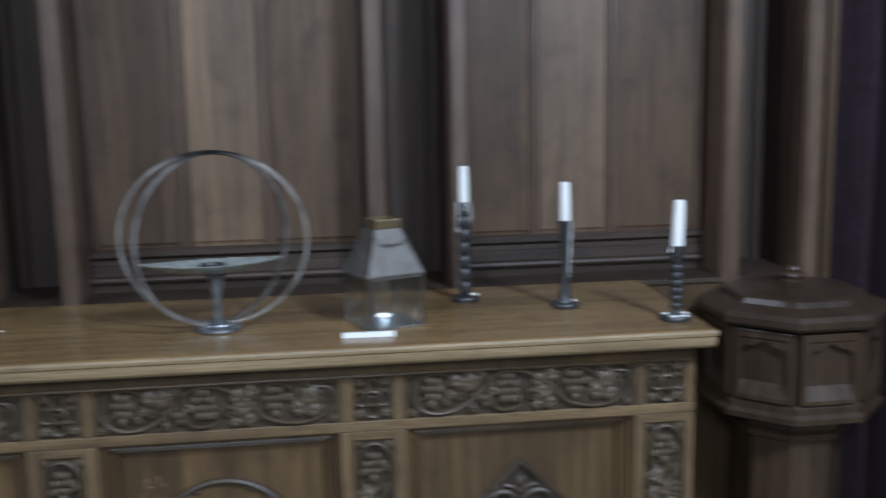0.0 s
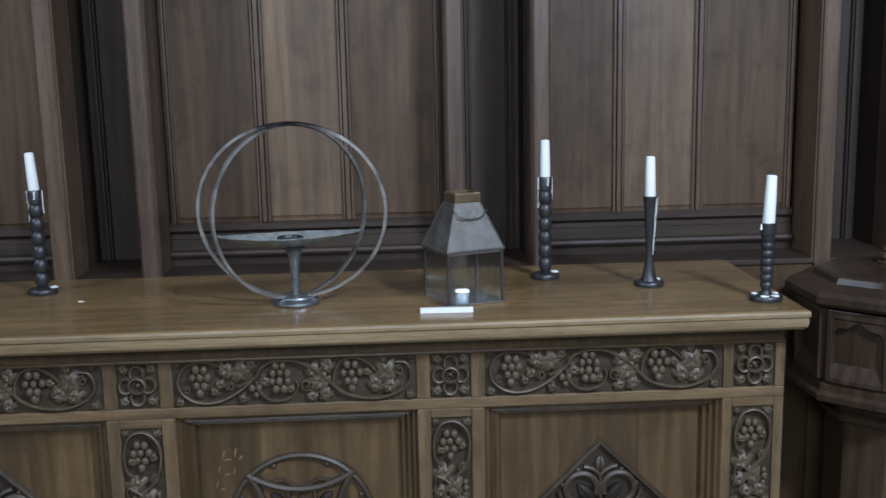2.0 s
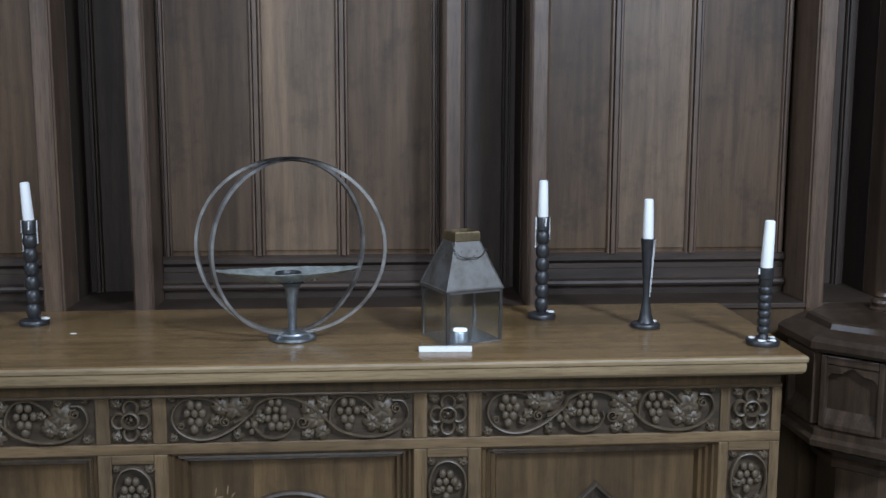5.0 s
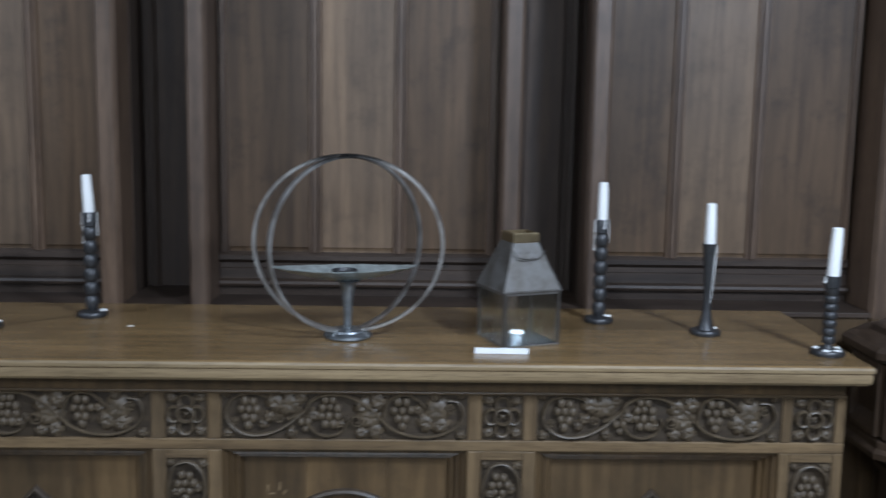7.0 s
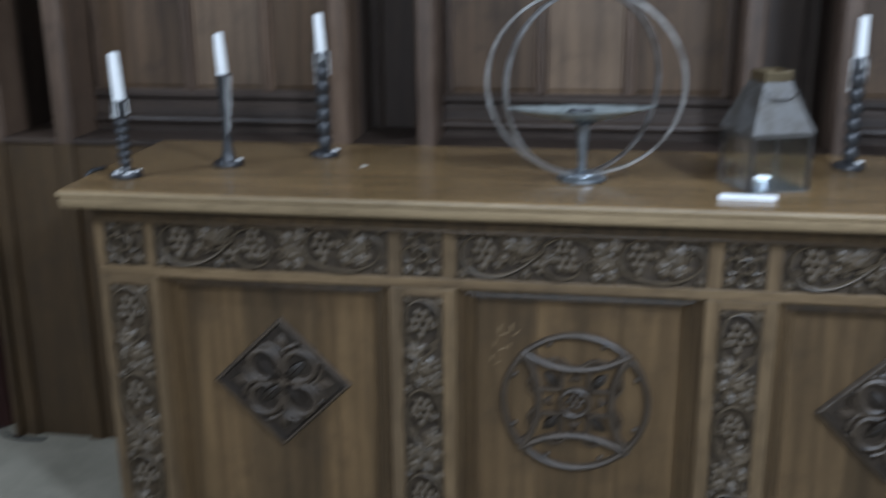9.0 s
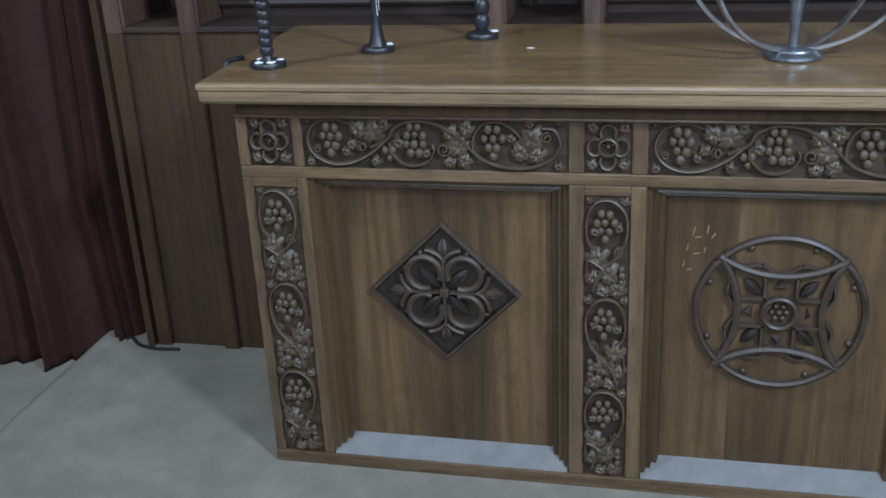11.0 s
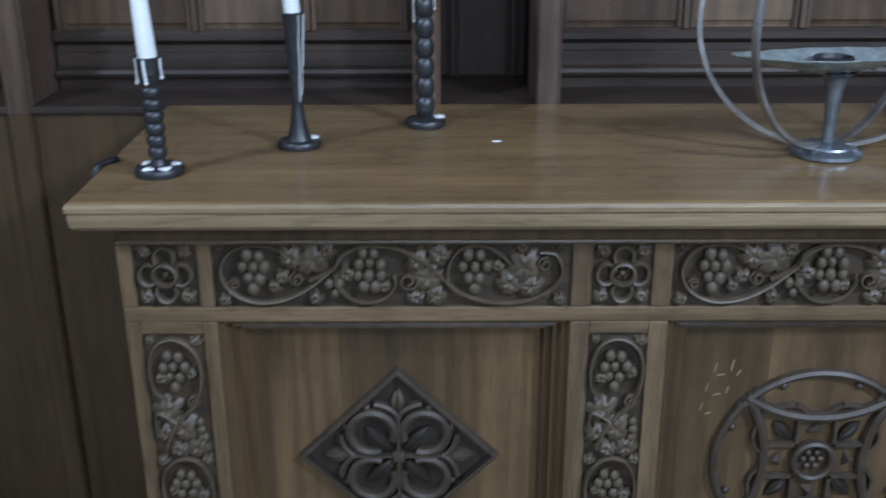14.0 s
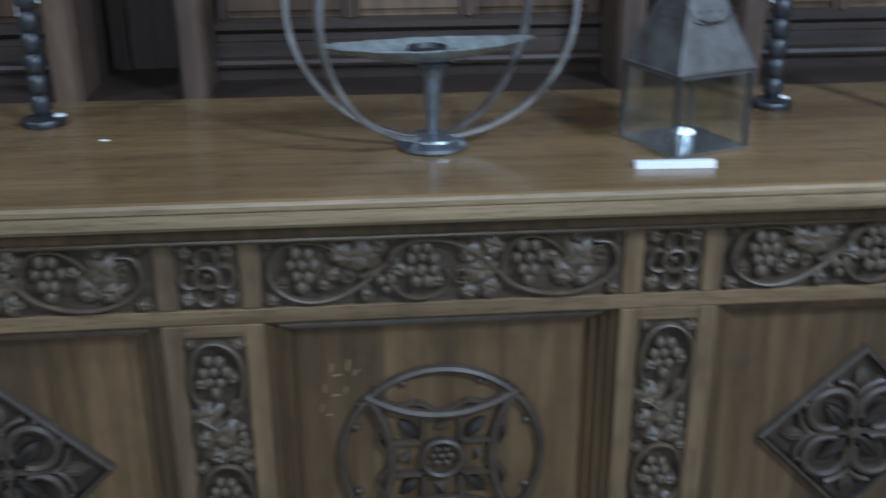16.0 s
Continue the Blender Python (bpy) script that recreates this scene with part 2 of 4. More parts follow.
def box(bm, x0, x1, y0, y1, z0, z1, bevel=0.0):
    r = bmesh.ops.create_cube(bm, size=1.0, matrix=Matrix.Translation(((x0 + x1) / 2, (y0 + y1) / 2, (z0 + z1) / 2)) @ Matrix.Diagonal((x1 - x0, y1 - y0, z1 - z0, 1)))
    if bevel:
        edges = {e for v in r["verts"] for e in v.link_edges}
        bmesh.ops.bevel(bm, geom=list(edges), offset=bevel, segments=2, profile=0.6, affect="EDGES")
    return bm


def boxed(*args):
    return box(bmesh.new(), *args)


def rings(bm, loops, closed=True, caps=True):
    """Skins a list of loops of points."""
    rows = [[bm.verts.new(p) for p in loop] for loop in loops]
    n = len(rows[0])
    for a, b in zip(rows, rows[1:]):
        for i in range(n if closed else n - 1):
            j = (i + 1) % n
            bm.faces.new((a[i], a[j], b[j], b[i]))
    if caps:
        bm.faces.new(rows[0])
        bm.faces.new(rows[-1])
    return bm


def lathe(bm, profile, segments=32, centre=(0, 0, 0), squash=1.0, turn=0.0):
    cx, cy, cz = centre
    loops = [[(cx + r * math.cos(turn + k * math.tau / segments), cy + squash * r * math.sin(turn + k * math.tau / segments), cz + z) for k in range(segments)] for r, z in profile]
    return rings(bm, loops)


def sweep(bm, points, wide, deep, closed=False, face=(0, -1, 0), sides=8, taper=None, caps=True):
    """A bar of oval section along points; wide lies across the path, deep along face."""
    pts = [Vector(p) for p in points]
    n = len(pts)
    face = Vector(face).normalized()
    loops = []
    for i, p in enumerate(pts):
        a = pts[i - 1] if (i or closed) else pts[0]
        b = pts[(i + 1) % n] if (i < n - 1 or closed) else pts[-1]
        t = (b - a).normalized()
        side = t.cross(face).normalized()
        f = taper(i / (n - 1)) if taper else 1.0
        loops.append([p + side * (math.cos(k * math.tau / sides) * wide * f) + face * (math.sin(k * math.tau / sides) * deep * f) for k in range(sides)])
    if closed:
        loops.append(loops[0])
        rings(bm, loops, True, False)
        bmesh.ops.remove_doubles(bm, verts=bm.verts, dist=1e-6)
    else:
        rings(bm, loops, True, caps)
    return bm


def arc(cx, cz, rx, rz, a0, a1, y, n=16, rise=0.0):
    """Points on an ellipse in an upright plane."""
    return [(cx + rx * math.cos(radians(a0 + (a1 - a0) * k / n)), y - rise * math.sin(math.pi * k / n), cz + rz * math.sin(radians(a0 + (a1 - a0) * k / n))) for k in range(n + 1)]


def ball(bm, x, y, z, r, deep=None):
    bmesh.ops.create_uvsphere(bm, u_segments=10, v_segments=7, radius=r, matrix=Matrix.Translation((x, y, z)) @ Matrix.Diagonal((1, (deep or r) / r, 1, 1)))


def leaf_shape(bm, x, z, r, turn, y, lobes=5, rise=0.012, long=1.0):
    """A lobed leaf, domed, with a hollow midrib."""
    n = lobes * 6
    c = bm.verts.new((x, y - rise * 0.7, z))
    prev = []
    for ring_r, up in ((0.35, 1.0), (0.7, 0.75), (1.0, 0.1)):
        row = []
        for k in range(n):
            a = k * math.tau / n
            s = 0.62 + 0.38 * abs(math.cos(lobes * a / 2)) ** 0.7
            rr = r * ring_r * (1 + (s - 1) * ring_r)
            u, v = rr * math.cos(a) * long, rr * math.sin(a)
            vein = 0.35 * (1 - abs(math.sin(lobes * a / 2))) * (1 - ring_r * 0.5)
            row.append(bm.verts.new((x + u * math.cos(turn) - v * math.sin(turn), y - rise * (up - vein * 0.6), z + u * math.sin(turn) + v * math.cos(turn))))
        for i in range(n):
            j = (i + 1) % n
            if prev:
                bm.faces.new((prev[i], prev[j], row[j], row[i]))
            else:
                bm.faces.new((c, row[i], row[j]))
        prev = row


def grapes(x, z, y, r, rows, rng):
    """Places and sizes of the grapes of a bunch that hangs from (x, z)."""
    out = []
    for i, count in enumerate(rows):
        for k in range(count):
            place = (x + (k - (count - 1) / 2) * r * 1.95 + rng.uniform(-0.15, 0.15) * r, y - r * (0.45 + 0.4 * rng.random()), z - i * r * 2.05 + rng.uniform(-0.15, 0.15) * r)
            out.append((*place, r * rng.uniform(0.9, 1.12)))
    return out


# ---- the setting ----
FLOOR = -0.03
TOP = 1.005
WALL = 0.77
DADO = 0.575
CEILING = 3.6


def setting(name, bm, mat, label, category, smooth=False):
    return tagged(part(name, bm, mat, None, "", smooth), label, category, "", "structure")


def carpet_sheet():
    """Carpet on the dais with a rounded nosing along its open side edge, slightly wavy."""
    bm = bmesh.new()
    xs = [-2.115, -2.11, -2.10, -2.085, -2.065] + [-2.0 + 0.16 * k for k in range(45)]
    zs = {-2.115: -0.075, -2.11: -0.03, -2.10: -0.012, -2.085: -0.003}
    ys = [-6.0, -4.5, -3.0, -2.0, -1.5] + [-1.2 + 0.1 * k for k in range(20)] + [1.1]
    grid = [[bm.verts.new((x, y, FLOOR + zs.get(x, 0.0) + (0.0015 * noise.noise((x * 3, y * 3, 0)) if x > -2.0 else 0))) for y in ys] for x in xs]
    for a, b in zip(grid, grid[1:]):
        for i in range(len(ys) - 1):
            bm.faces.new((a[i], a[i + 1], b[i + 1], b[i]))
    return bm


setting("floor", carpet_sheet(), CARPET, "worn grey beige carpet on the low dais", "carpet floor", True)
setting("floor_lower", boxed(-5.2, -2.0, -6.1, 1.1, FLOOR - 0.25, FLOOR - 0.07), CARPET, "grey beige carpet below the dais edge", "carpet floor")
setting("floor_side", boxed(4.9, 5.3, -6.1, 1.1, FLOOR - 0.2, FLOOR - 0.01), CARPET, "plain grey carpet at the side of the room", "carpet floor")
setting("ceiling", boxed(-5.2, 5.2, -6.1, 1.1, CEILING, CEILING + 0.15), PLASTER, "plain pale plaster ceiling", "ceiling")
setting("wall_west", boxed(-5.35, -5.2, -6.1, 1.1, FLOOR - 0.25, CEILING), PLASTER, "plain pale plaster side wall", "wall")
setting("wall_east", boxed(5.2, 5.35, -6.1, 1.1, FLOOR - 0.25, CEILING), PLASTER, "plain pale plaster side wall", "wall")
setting("wall_south", boxed(-5.35, 5.35, -6.25, -6.1, FLOOR - 0.25, CEILING), PLASTER, "plain pale plaster wall behind the camera", "wall")
setting("wall_north_plain", boxed(-5.2, 5.2, 1.1, 1.25, FLOOR - 0.25, CEILING), PLASTER, "plain plaster wall behind the curtains", "wall")


# ---- panelled wall behind the table ----
panelling = thing("wall_north", "dark oak wall panelling with projecting posts and recessed bays", "panelled wall", (0, 0, 0), 0, "", "structure")
HIGH = 3.3
POSTS = [-1.845, -1.612, -0.728, -0.469, 0.447, 0.703, 1.572, 1.838]


def post_shape(heights, half=0.026):
    """A post from the dado to the top, front corners chamfered, with a bead down each side."""
    bm = bmesh.new()
    outline = [(-half, 0.2), (-half, 0.035), (-half - 0.004, 0.03), (-half - 0.004, 0.02), (-half, 0.016), (-half, 0.006), (-half + 0.006, 0), (half - 0.006, 0), (half, 0.006), (half, 0.016), (half + 0.004, 0.02), (half + 0.004, 0.03), (half, 0.035), (half, 0.2)]
    rings(bm, [[(x, DADO - 0.005 + y, z) for x, y in outline] for z in heights])
    return bm


post_meshes = {}
for px in POSTS:
    for name, heights, mat in (("post", (0.9855, 1.4, 1.9, HIGH), WALL_POST), ("post_foot", (FLOOR, 0.5, 0.985), DADO_OAK)):
        if name not in post_meshes:
            ob = part(name, post_shape(heights), mat, panelling)
            ob.location.x = px
            post_meshes[name] = ob.data
        else:
            link(name, post_meshes[name], panelling, "", (px, 0, 0))


def moulding_strip(x, z0, z1, half=0.02, y=WALL):
    """An upright muntin: two beads either side of a flat."""
    bm = bmesh.new()
    outline = [(-half, 0), (-half, -0.010), (-half * 0.8, -0.016), (-half * 0.55, -0.016), (-half * 0.4, -0.009), (-half * 0.3, -0.022), (half * 0.3, -0.022), (half * 0.4, -0.009), (half * 0.55, -0.016), (half * 0.8, -0.016), (half, -0.010), (half, 0)]
    rings(bm, [[(x + a, y + b, z) for a, b in outline] for z in (z0, z1)])
    return bm


def wall_panel(x0, x1, z0, z1, y=WALL):
    """A fielded board, shallowly raised in the middle."""
    bm = bmesh.new()
    e = 0.012
    box(bm, x0, x1, y, y + 0.02, z0, z1)
    rings(bm, [[(x0 + i, y + d, z0 + i), (x1 - i, y + d, z0 + i), (x1 - i, y + d, z1 - i), (x0 + i, y + d, z1 - i)] for i, d in ((0.001, 0.001), (e, -0.002), (e + 0.004, -0.005))])
    return bm


def bay(lo, hi, muntins, foot=1.135):
    edges = [lo] + list(muntins) + [hi]
    for k, (a, b) in enumerate(zip(edges, edges[1:])):
        part("panel", wall_panel(a, b, foot, HIGH), WALL_PANEL_PALE if k == 1 else WALL_PANEL, panelling)
    for m in muntins:
        part("muntin", moulding_strip(m, foot, HIGH), WALL_POST, panelling)
    for edge, s in ((lo, 1), (hi, -1)):
        part("edge_bead", moulding_strip(edge + s * 0.018, foot, HIGH, 0.012), WALL_POST, panelling)
    # bottom rail of the bay: ledge, cove, flat, bead
    bm = bmesh.new()
    profile = [(0.025, 1.135), (-0.012, 1.135), (-0.022, 1.126), (-0.022, 1.112), (-0.006, 1.100), (-0.006, 1.085), (-0.012, 1.083), (-0.012, 1.052), (-0.03, 1.046), (-0.034, 1.038), (-0.03, 1.030), (-0.014, 1.026), (-0.010, 0.985), (0.025, 0.985)]
    rings(bm, [[(x, WALL + y, z) for y, z in profile] for x in (lo, hi)])
    part("bottom_rail", bm, WALL_RAIL, panelling)


bay(-0.441, 0.419, (-0.144, 0.118), 1.135)
bay(0.735, 1.540, (0.975, 1.23), 1.133)
bay(-1.580, -0.760, (-1.255, -1.0), 1.133)
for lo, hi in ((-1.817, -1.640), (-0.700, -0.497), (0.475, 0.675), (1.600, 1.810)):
    part("niche_back", boxed(lo, hi, WALL + 0.13, WALL + 0.15, 0.98, HIGH), WALL_SHADED, panelling, "recessed board between paired posts, its oak darkened for shade")
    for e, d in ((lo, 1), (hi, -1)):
        part("niche_bead", moulding_strip(e + d * 0.03, 0.985, HIGH, 0.014, WALL + 0.13), WALL_SHADED, panelling)
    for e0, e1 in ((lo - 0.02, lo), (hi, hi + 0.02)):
        part("niche_cheek", boxed(e0, e1, WALL - 0.02, WALL + 0.15, 0.985, HIGH), WALL_SHADED, panelling)

# dado below the ledge: boards between the posts, ledge on top
for a, b in zip(POSTS, POSTS[1:]):
    part("dado_board", boxed(a + 0.0265, b - 0.0265, DADO + 0.012, DADO + 0.04, FLOOR, 0.985, 0.002), DADO_OAK, panelling)
    part("dado_ledge", boxed(a + 0.0265, b - 0.0265, DADO + 0.002, WALL + 0.13, 0.985, 1.000, 0.002), WALL_RAIL, panelling)
part("backing_board", boxed(-1.872, 1.87, WALL + 0.16, WALL + 0.18, FLOOR, HIGH + 0.1), WALL_SHADED, panelling)
part("cornice", boxed(-1.91, 1.91, DADO - 0.04, WALL + 0.14, HIGH, HIGH + 0.16, 0.01), WALL_RAIL, panelling)
for a, b in ((-1.897, -1.8735), (1.868, 1.895)):
    part("end_board", boxed(a, b, DADO - 0.02, WALL + 0.14, FLOOR, HIGH, 0.003), DADO_OAK, panelling)


# ---- curtains ----
def curtain(name, x0, x1, depth_of, mat, label, folds, seed, foot, deep):
    rng = random.Random(seed)
    bm = bmesh.new()
    n = int(abs(x1 - x0) * 90)
    zs = [foot, foot + 0.03, 0.25, 0.5, 0.8, 1.2, 1.7, 2.3, 3.0]
    phase = [rng.uniform(0, 6.28) for _ in range(4)]
    rows = []
    for i in range(n + 1):
        u = i / n
        x = x0 + (x1 - x0) * u
        row = []
        for z in zs:
            h = (z - foot) / 3.0
            wob = 0.02 * math.sin(5 * z + phase[3] + x * 4) * (1 - h)
            f = folds * u + 0.35 * math.sin(6 * u + phase[0])
            w = deep * math.sin(math.tau * f + wob * 8) + deep * 0.35 * math.sin(2.3 * math.tau * f + phase[1]) + 0.012 * math.sin(5.1 * math.tau * f + phase[2])
            row.append(bm.verts.new((x + wob + 0.02 * math.cos(math.tau * f), depth_of(u) + w * (1.15 - 0.4 * h), z)))
        rows.append(row)
    for a, b in zip(rows, rows[1:]):
        for k in range(len(zs) - 1):
            bm.faces.new((a[k], b[k], b[k + 1], a[k + 1]))
    ob = part(name, bm, mat, None, "", True)
    solid = ob.modifiers.new("cloth", "SOLIDIFY")
    solid.thickness = 0.006
    return tagged(ob, label, "curtain")


curtain("curtain", -1.93, -4.6, lambda u: 0.66 - 0.35 * min(1, u * 6) * 0.55, CURTAIN_RED, "dark reddish brown floor-length curtain in deep folds", 13, 3, FLOOR - 0.068, 0.04)
curtain("curtain", 1.93, 4.6, lambda u: 0.66 - 0.2 * min(1, u * 5), CURTAIN_PURPLE, "dark purplish floor-length curtain in deep folds", 15, 8, FLOOR + 0.002, 0.085)


# ---- communion table ----
table = thing("communion_table", "carved oak communion table with a polished honey-brown top", "altar table", (0, 0, 0))


def top_board():
    bm = bmesh.new()
    loops = []
    for inset, z in ((0.018, 0.954), (0.011, 0.956), (0.005, 0.963), (0.0035, 0.974), (0.0035, 0.983), (0.0065, 0.9855), (0.001, 0.988), (0.0, 0.996), (0.002, 1.002), (0.007, TOP)):
        x, y0, y1 = 1.288 - inset, -0.083 + inset, 0.568
        loops.append([(-x, y0, z), (x - 0.018, y0, z), (x - 0.018, y1, z), (-x, y1, z)])
    rings(bm, loops)
    return bm


top = part("tabletop", top_board(), OAK_TOP, table, "polished honey-brown oak top")
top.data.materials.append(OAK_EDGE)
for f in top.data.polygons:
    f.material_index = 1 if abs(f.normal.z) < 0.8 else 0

# frame of the front: bottom rail, middle rail, frieze ground, fascia
# fascia takes darker panel oak for the shade under the overhang
part("fascia", boxed(-1.235, 1.235, -0.004, 0.03, 0.912, 0.9535, 0.002), OAK_PANEL, table)
part("cornice_cove", rings(bmesh.new(), [[(x, 0.0, 0.936), (x, -0.010, 0.938), (x, -0.024, 0.948), (x, -0.030, 0.9538), (x, 0.0, 0.9538)] for x in (-1.252, 1.252)]), OAK_RAIL, table)
part("middle_rail", boxed(-1.241, 1.241, 0.0, 0.05, 0.760, 0.788, 0.003), OAK_RAIL, table)
part("bottom_rail", boxed(-1.241, 1.241, -0.004, 0.05, FLOOR, 0.004, 0.003), OAK_RAIL, table)
part("frieze_ground", boxed(-1.238, 1.238, 0.006, 0.05, 0.788, 0.912), OAK_GROUND_SHADED, table)
for s in (-1, 1):
    part("end_panel", boxed(*sorted((s * 1.241, s * 1.216)), 0.05, 0.56, FLOOR, 0.9535, 0.003), OAK_PANEL, table)
part("back_panel", boxed(-1.21, 1.21, 0.53, 0.555, FLOOR, 0.9535), OAK_PANEL, table)
part("upper_bead", rings(bmesh.new(), [[(x, -0.002 + 0.006 * math.cos(a), 0.909 + 0.005 * math.sin(a)) for a in [k * math.tau / 8 for k in range(8)]] for x in (-1.238, 1.238)]), OAK_RAIL, table)

OPENINGS = [(-1.082, -0.472), (-0.302, 0.302), (0.472, 1.082)]
STILES = [(-1.241, -1.082, -1.215, -1.107), (-0.472, -0.302, -0.438, -0.336), (0.302, 0.472, 0.336, 0.438), (1.082, 1.241, 1.107, 1.215)]
for x0, x1, c0, c1 in STILES:
    for a, b in ((x0, c0), (c1, x1)):
        part("stile_edge", boxed(a, b, 0.0, 0.05, 0.004, 0.760, 0.003), OAK_STILE, table)
        part("frieze_divider", boxed(a if a > -1.3 else a, b, -0.001, 0.05, 0.788, 0.912, 0.003), OAK_STILE, table)
    part("stile_ground", boxed(c0, c1, 0.006, 0.05, 0.004, 0.737), OAK_GROUND_SHADED, table)
    part("stile_cap", boxed(c0, c1, 0.0, 0.05, 0.737, 0.760, 0.002), OAK_RAIL, table)


def panel_surround(x0, x1):
    """Stepped moulding round the head and sides of an opening."""
    bm = bmesh.new()
    steps = [(0.0, 0.004), (0.006, 0.014), (0.012, 0.014), (0.018, 0.026), (0.026, 0.024), (0.030, 0.038), (0.040, 0.036), (0.046, 0.055)]
    loops = []
    for i, d in steps:
        loops.append([(x0 + i, d, 0.004), (x0 + i, d, 0.760 - i * 0.75), (x1 - i, d, 0.760 - i * 0.75), (x1 - i, d, 0.004)])
    rings(bm, loops, False, False)
    return bm


def sill_shape(x0, x1):
    bm = bmesh.new()
    rings(bm, [[(x, 0.0, 0.0), (x, 0.002, 0.006), (x, 0.058, 0.044), (x, 0.058, 0.0)] for x in (x0 + 0.004, x1 - 0.004)])
    return bm


for x0, x1 in OPENINGS:
    boards = 3
    w = (x1 - x0) / boards
    for k in range(boards):
        part("panel_board", boxed(x0 + k * w + 0.0001, x0 + (k + 1) * w - 0.0001, 0.055, 0.075, 0.0, 0.76, 0.0004), OAK_PANEL, table)
    # moulding in darker panel oak, standing in for its shaded head
    part("panel_moulding", panel_surround(x0, x1), OAK_PANEL, table)
    part("sill", sill_shape(x0, x1), OAK_SILL, table, "grey sloping sill under the panel")


# carving: vine scrolls, bunches of grapes, leaves, rosettes
GROUND = 0.018


def keep(pieces, name, build):
    bm = bmesh.new()
    build(bm)
    pieces.append((name, bm))


def through_points(points, steps=7):
    """A smooth line through points of an upright plane."""
    fine = []
    for i in range(len(points) - 1):
        a, b, c, d = (Vector(points[min(max(k, 0), len(points) - 1)]) for k in (i - 1, i, i + 1, i + 2))
        for k in range(steps):
            t = k / steps
            fine.append(0.5 * (2 * b + (c - a) * t + (2 * a - 5 * b + 4 * c - d) * t * t + (3 * b - a - 3 * c + d) * t ** 3))
    return fine + [Vector(points[-1])]


def stem(pieces, points, w, h, wide=0.0044, end=0.6):
    pts = [(u * w, -0.004, v * h) for u, v in points]
    keep(pieces, "vine_stem", lambda bm: sweep(bm, through_points(pts), wide, 0.010, sides=7, taper=lambda u: 1.0 - (1 - end) * u))


def curl(pieces, x, z, r, turn, hand=1, turns=1.4):
    """A tendril that winds in on itself, with an eye in the middle."""
    pts = []
    for k in range(23):
        a = turn + hand * turns * math.tau * k / 22
        pts.append((x + r * (1 - 0.72 * k / 22) * math.cos(a), -0.001 - 0.003 * k / 22, z + r * (1 - 0.72 * k / 22) * math.sin(a)))
    keep(pieces, "tendril", lambda bm: sweep(bm, pts, 0.0026, 0.008, sides=6))
    keep(pieces, "tendril_eye", lambda bm: ball(bm, x, 0.001, z, 0.003, 0.006))


def leaves(pieces, spots, w, h, rise=0.016):
    for u, v, r, turn in spots:
        x, z = u * w, v * h
        r = min(r * 1.22, x + 0.003, w - x + 0.003, z + 0.003, h - z + 0.003)
        keep(pieces, "vine_leaf", lambda bm: leaf_shape(bm, x, z, r, turn, 0.006, 5, rise, 1.15))


def vine_frieze(w, h):
    """One long frieze from its lower corner: a vine in three loops, a bunch in each, leaves and tendrils between."""
    rng = random.Random(5)
    pieces = []
    stem(pieces, [(0.335, 0.60), (0.27, 0.31), (0.19, 0.11), (0.11, 0.08), (0.045, 0.24), (0.017, 0.52), (0.035, 0.80), (0.085, 0.94), (0.15, 0.94), (0.19, 0.86)], w, h)
    stem(pieces, [(0.27, 0.42), (0.335, 0.60), (0.36, 0.80), (0.42, 0.94), (0.50, 0.93), (0.56, 0.80), (0.61, 0.62), (0.655, 0.40), (0.70, 0.20), (0.78, 0.07), (0.87, 0.07), (0.95, 0.24), (0.984, 0.52), (0.965, 0.80), (0.92, 0.84)], w, h, 0.0048, 0.7)
    stem(pieces, [(0.34, 0.52), (0.35, 0.32), (0.385, 0.12), (0.435, 0.06), (0.485, 0.15), (0.512, 0.36), (0.505, 0.5)], w, h, 0.004)
    stem(pieces, [(0.66, 0.40), (0.665, 0.68), (0.70, 0.91), (0.76, 0.94), (0.805, 0.82), (0.84, 0.64)], w, h, 0.004)
    curl(pieces, 0.232 * w, 0.44 * h, 0.0125, 2.0)
    curl(pieces, 0.548 * w, 0.40 * h, 0.0175, 0.5, -1)
    curl(pieces, 0.052 * w, 0.36 * h, 0.0095, 3.0, -1)
    curl(pieces, 0.935 * w, 0.66 * h, 0.0125, 1.2)
    for u, v, rows, r in ((0.108, 0.80, (2, 3, 2, 1), 0.0102), (0.337, 0.36, (2, 1), 0.0086), (0.437, 0.83, (2, 3, 3, 2), 0.0096), (0.735, 0.80, (2, 3, 2, 1), 0.0100)):
        pieces += [("grape", g) for g in grapes(u * w, v * h, 0.003, r, rows, rng)]
    leaves(pieces, [(0.275, 0.72, 0.030, 0.4), (0.215, 0.76, 0.022, 2.2), (0.318, 0.86, 0.017, 1.0), (0.605, 0.44, 0.028, 0.2), (0.575, 0.70, 0.022, 2.4), (0.635, 0.80, 0.024, 5.0), (0.625, 0.17, 0.023, 1.2), (0.57, 0.13, 0.015, 0.5), (0.875, 0.60, 0.029, 0.9), (0.835, 0.36, 0.022, 2.0), (0.895, 0.30, 0.020, 4.0), (0.372, 0.50, 0.016, 3.0), (0.19, 0.45, 0.014, 1.0), (0.165, 0.30, 0.012, 2.0), (0.022, 0.09, 0.012, 0.8), (0.978, 0.09, 0.012, 2.3), (0.978, 0.93, 0.010, 4.0), (0.28, 0.12, 0.013, 5.0), (0.018, 0.93, 0.011, 2.4), (0.87, 0.90, 0.013, 1.5), (0.48, 0.30, 0.012, 1.0), (0.80, 0.62, 0.012, 0.2)], w, h)
    return pieces


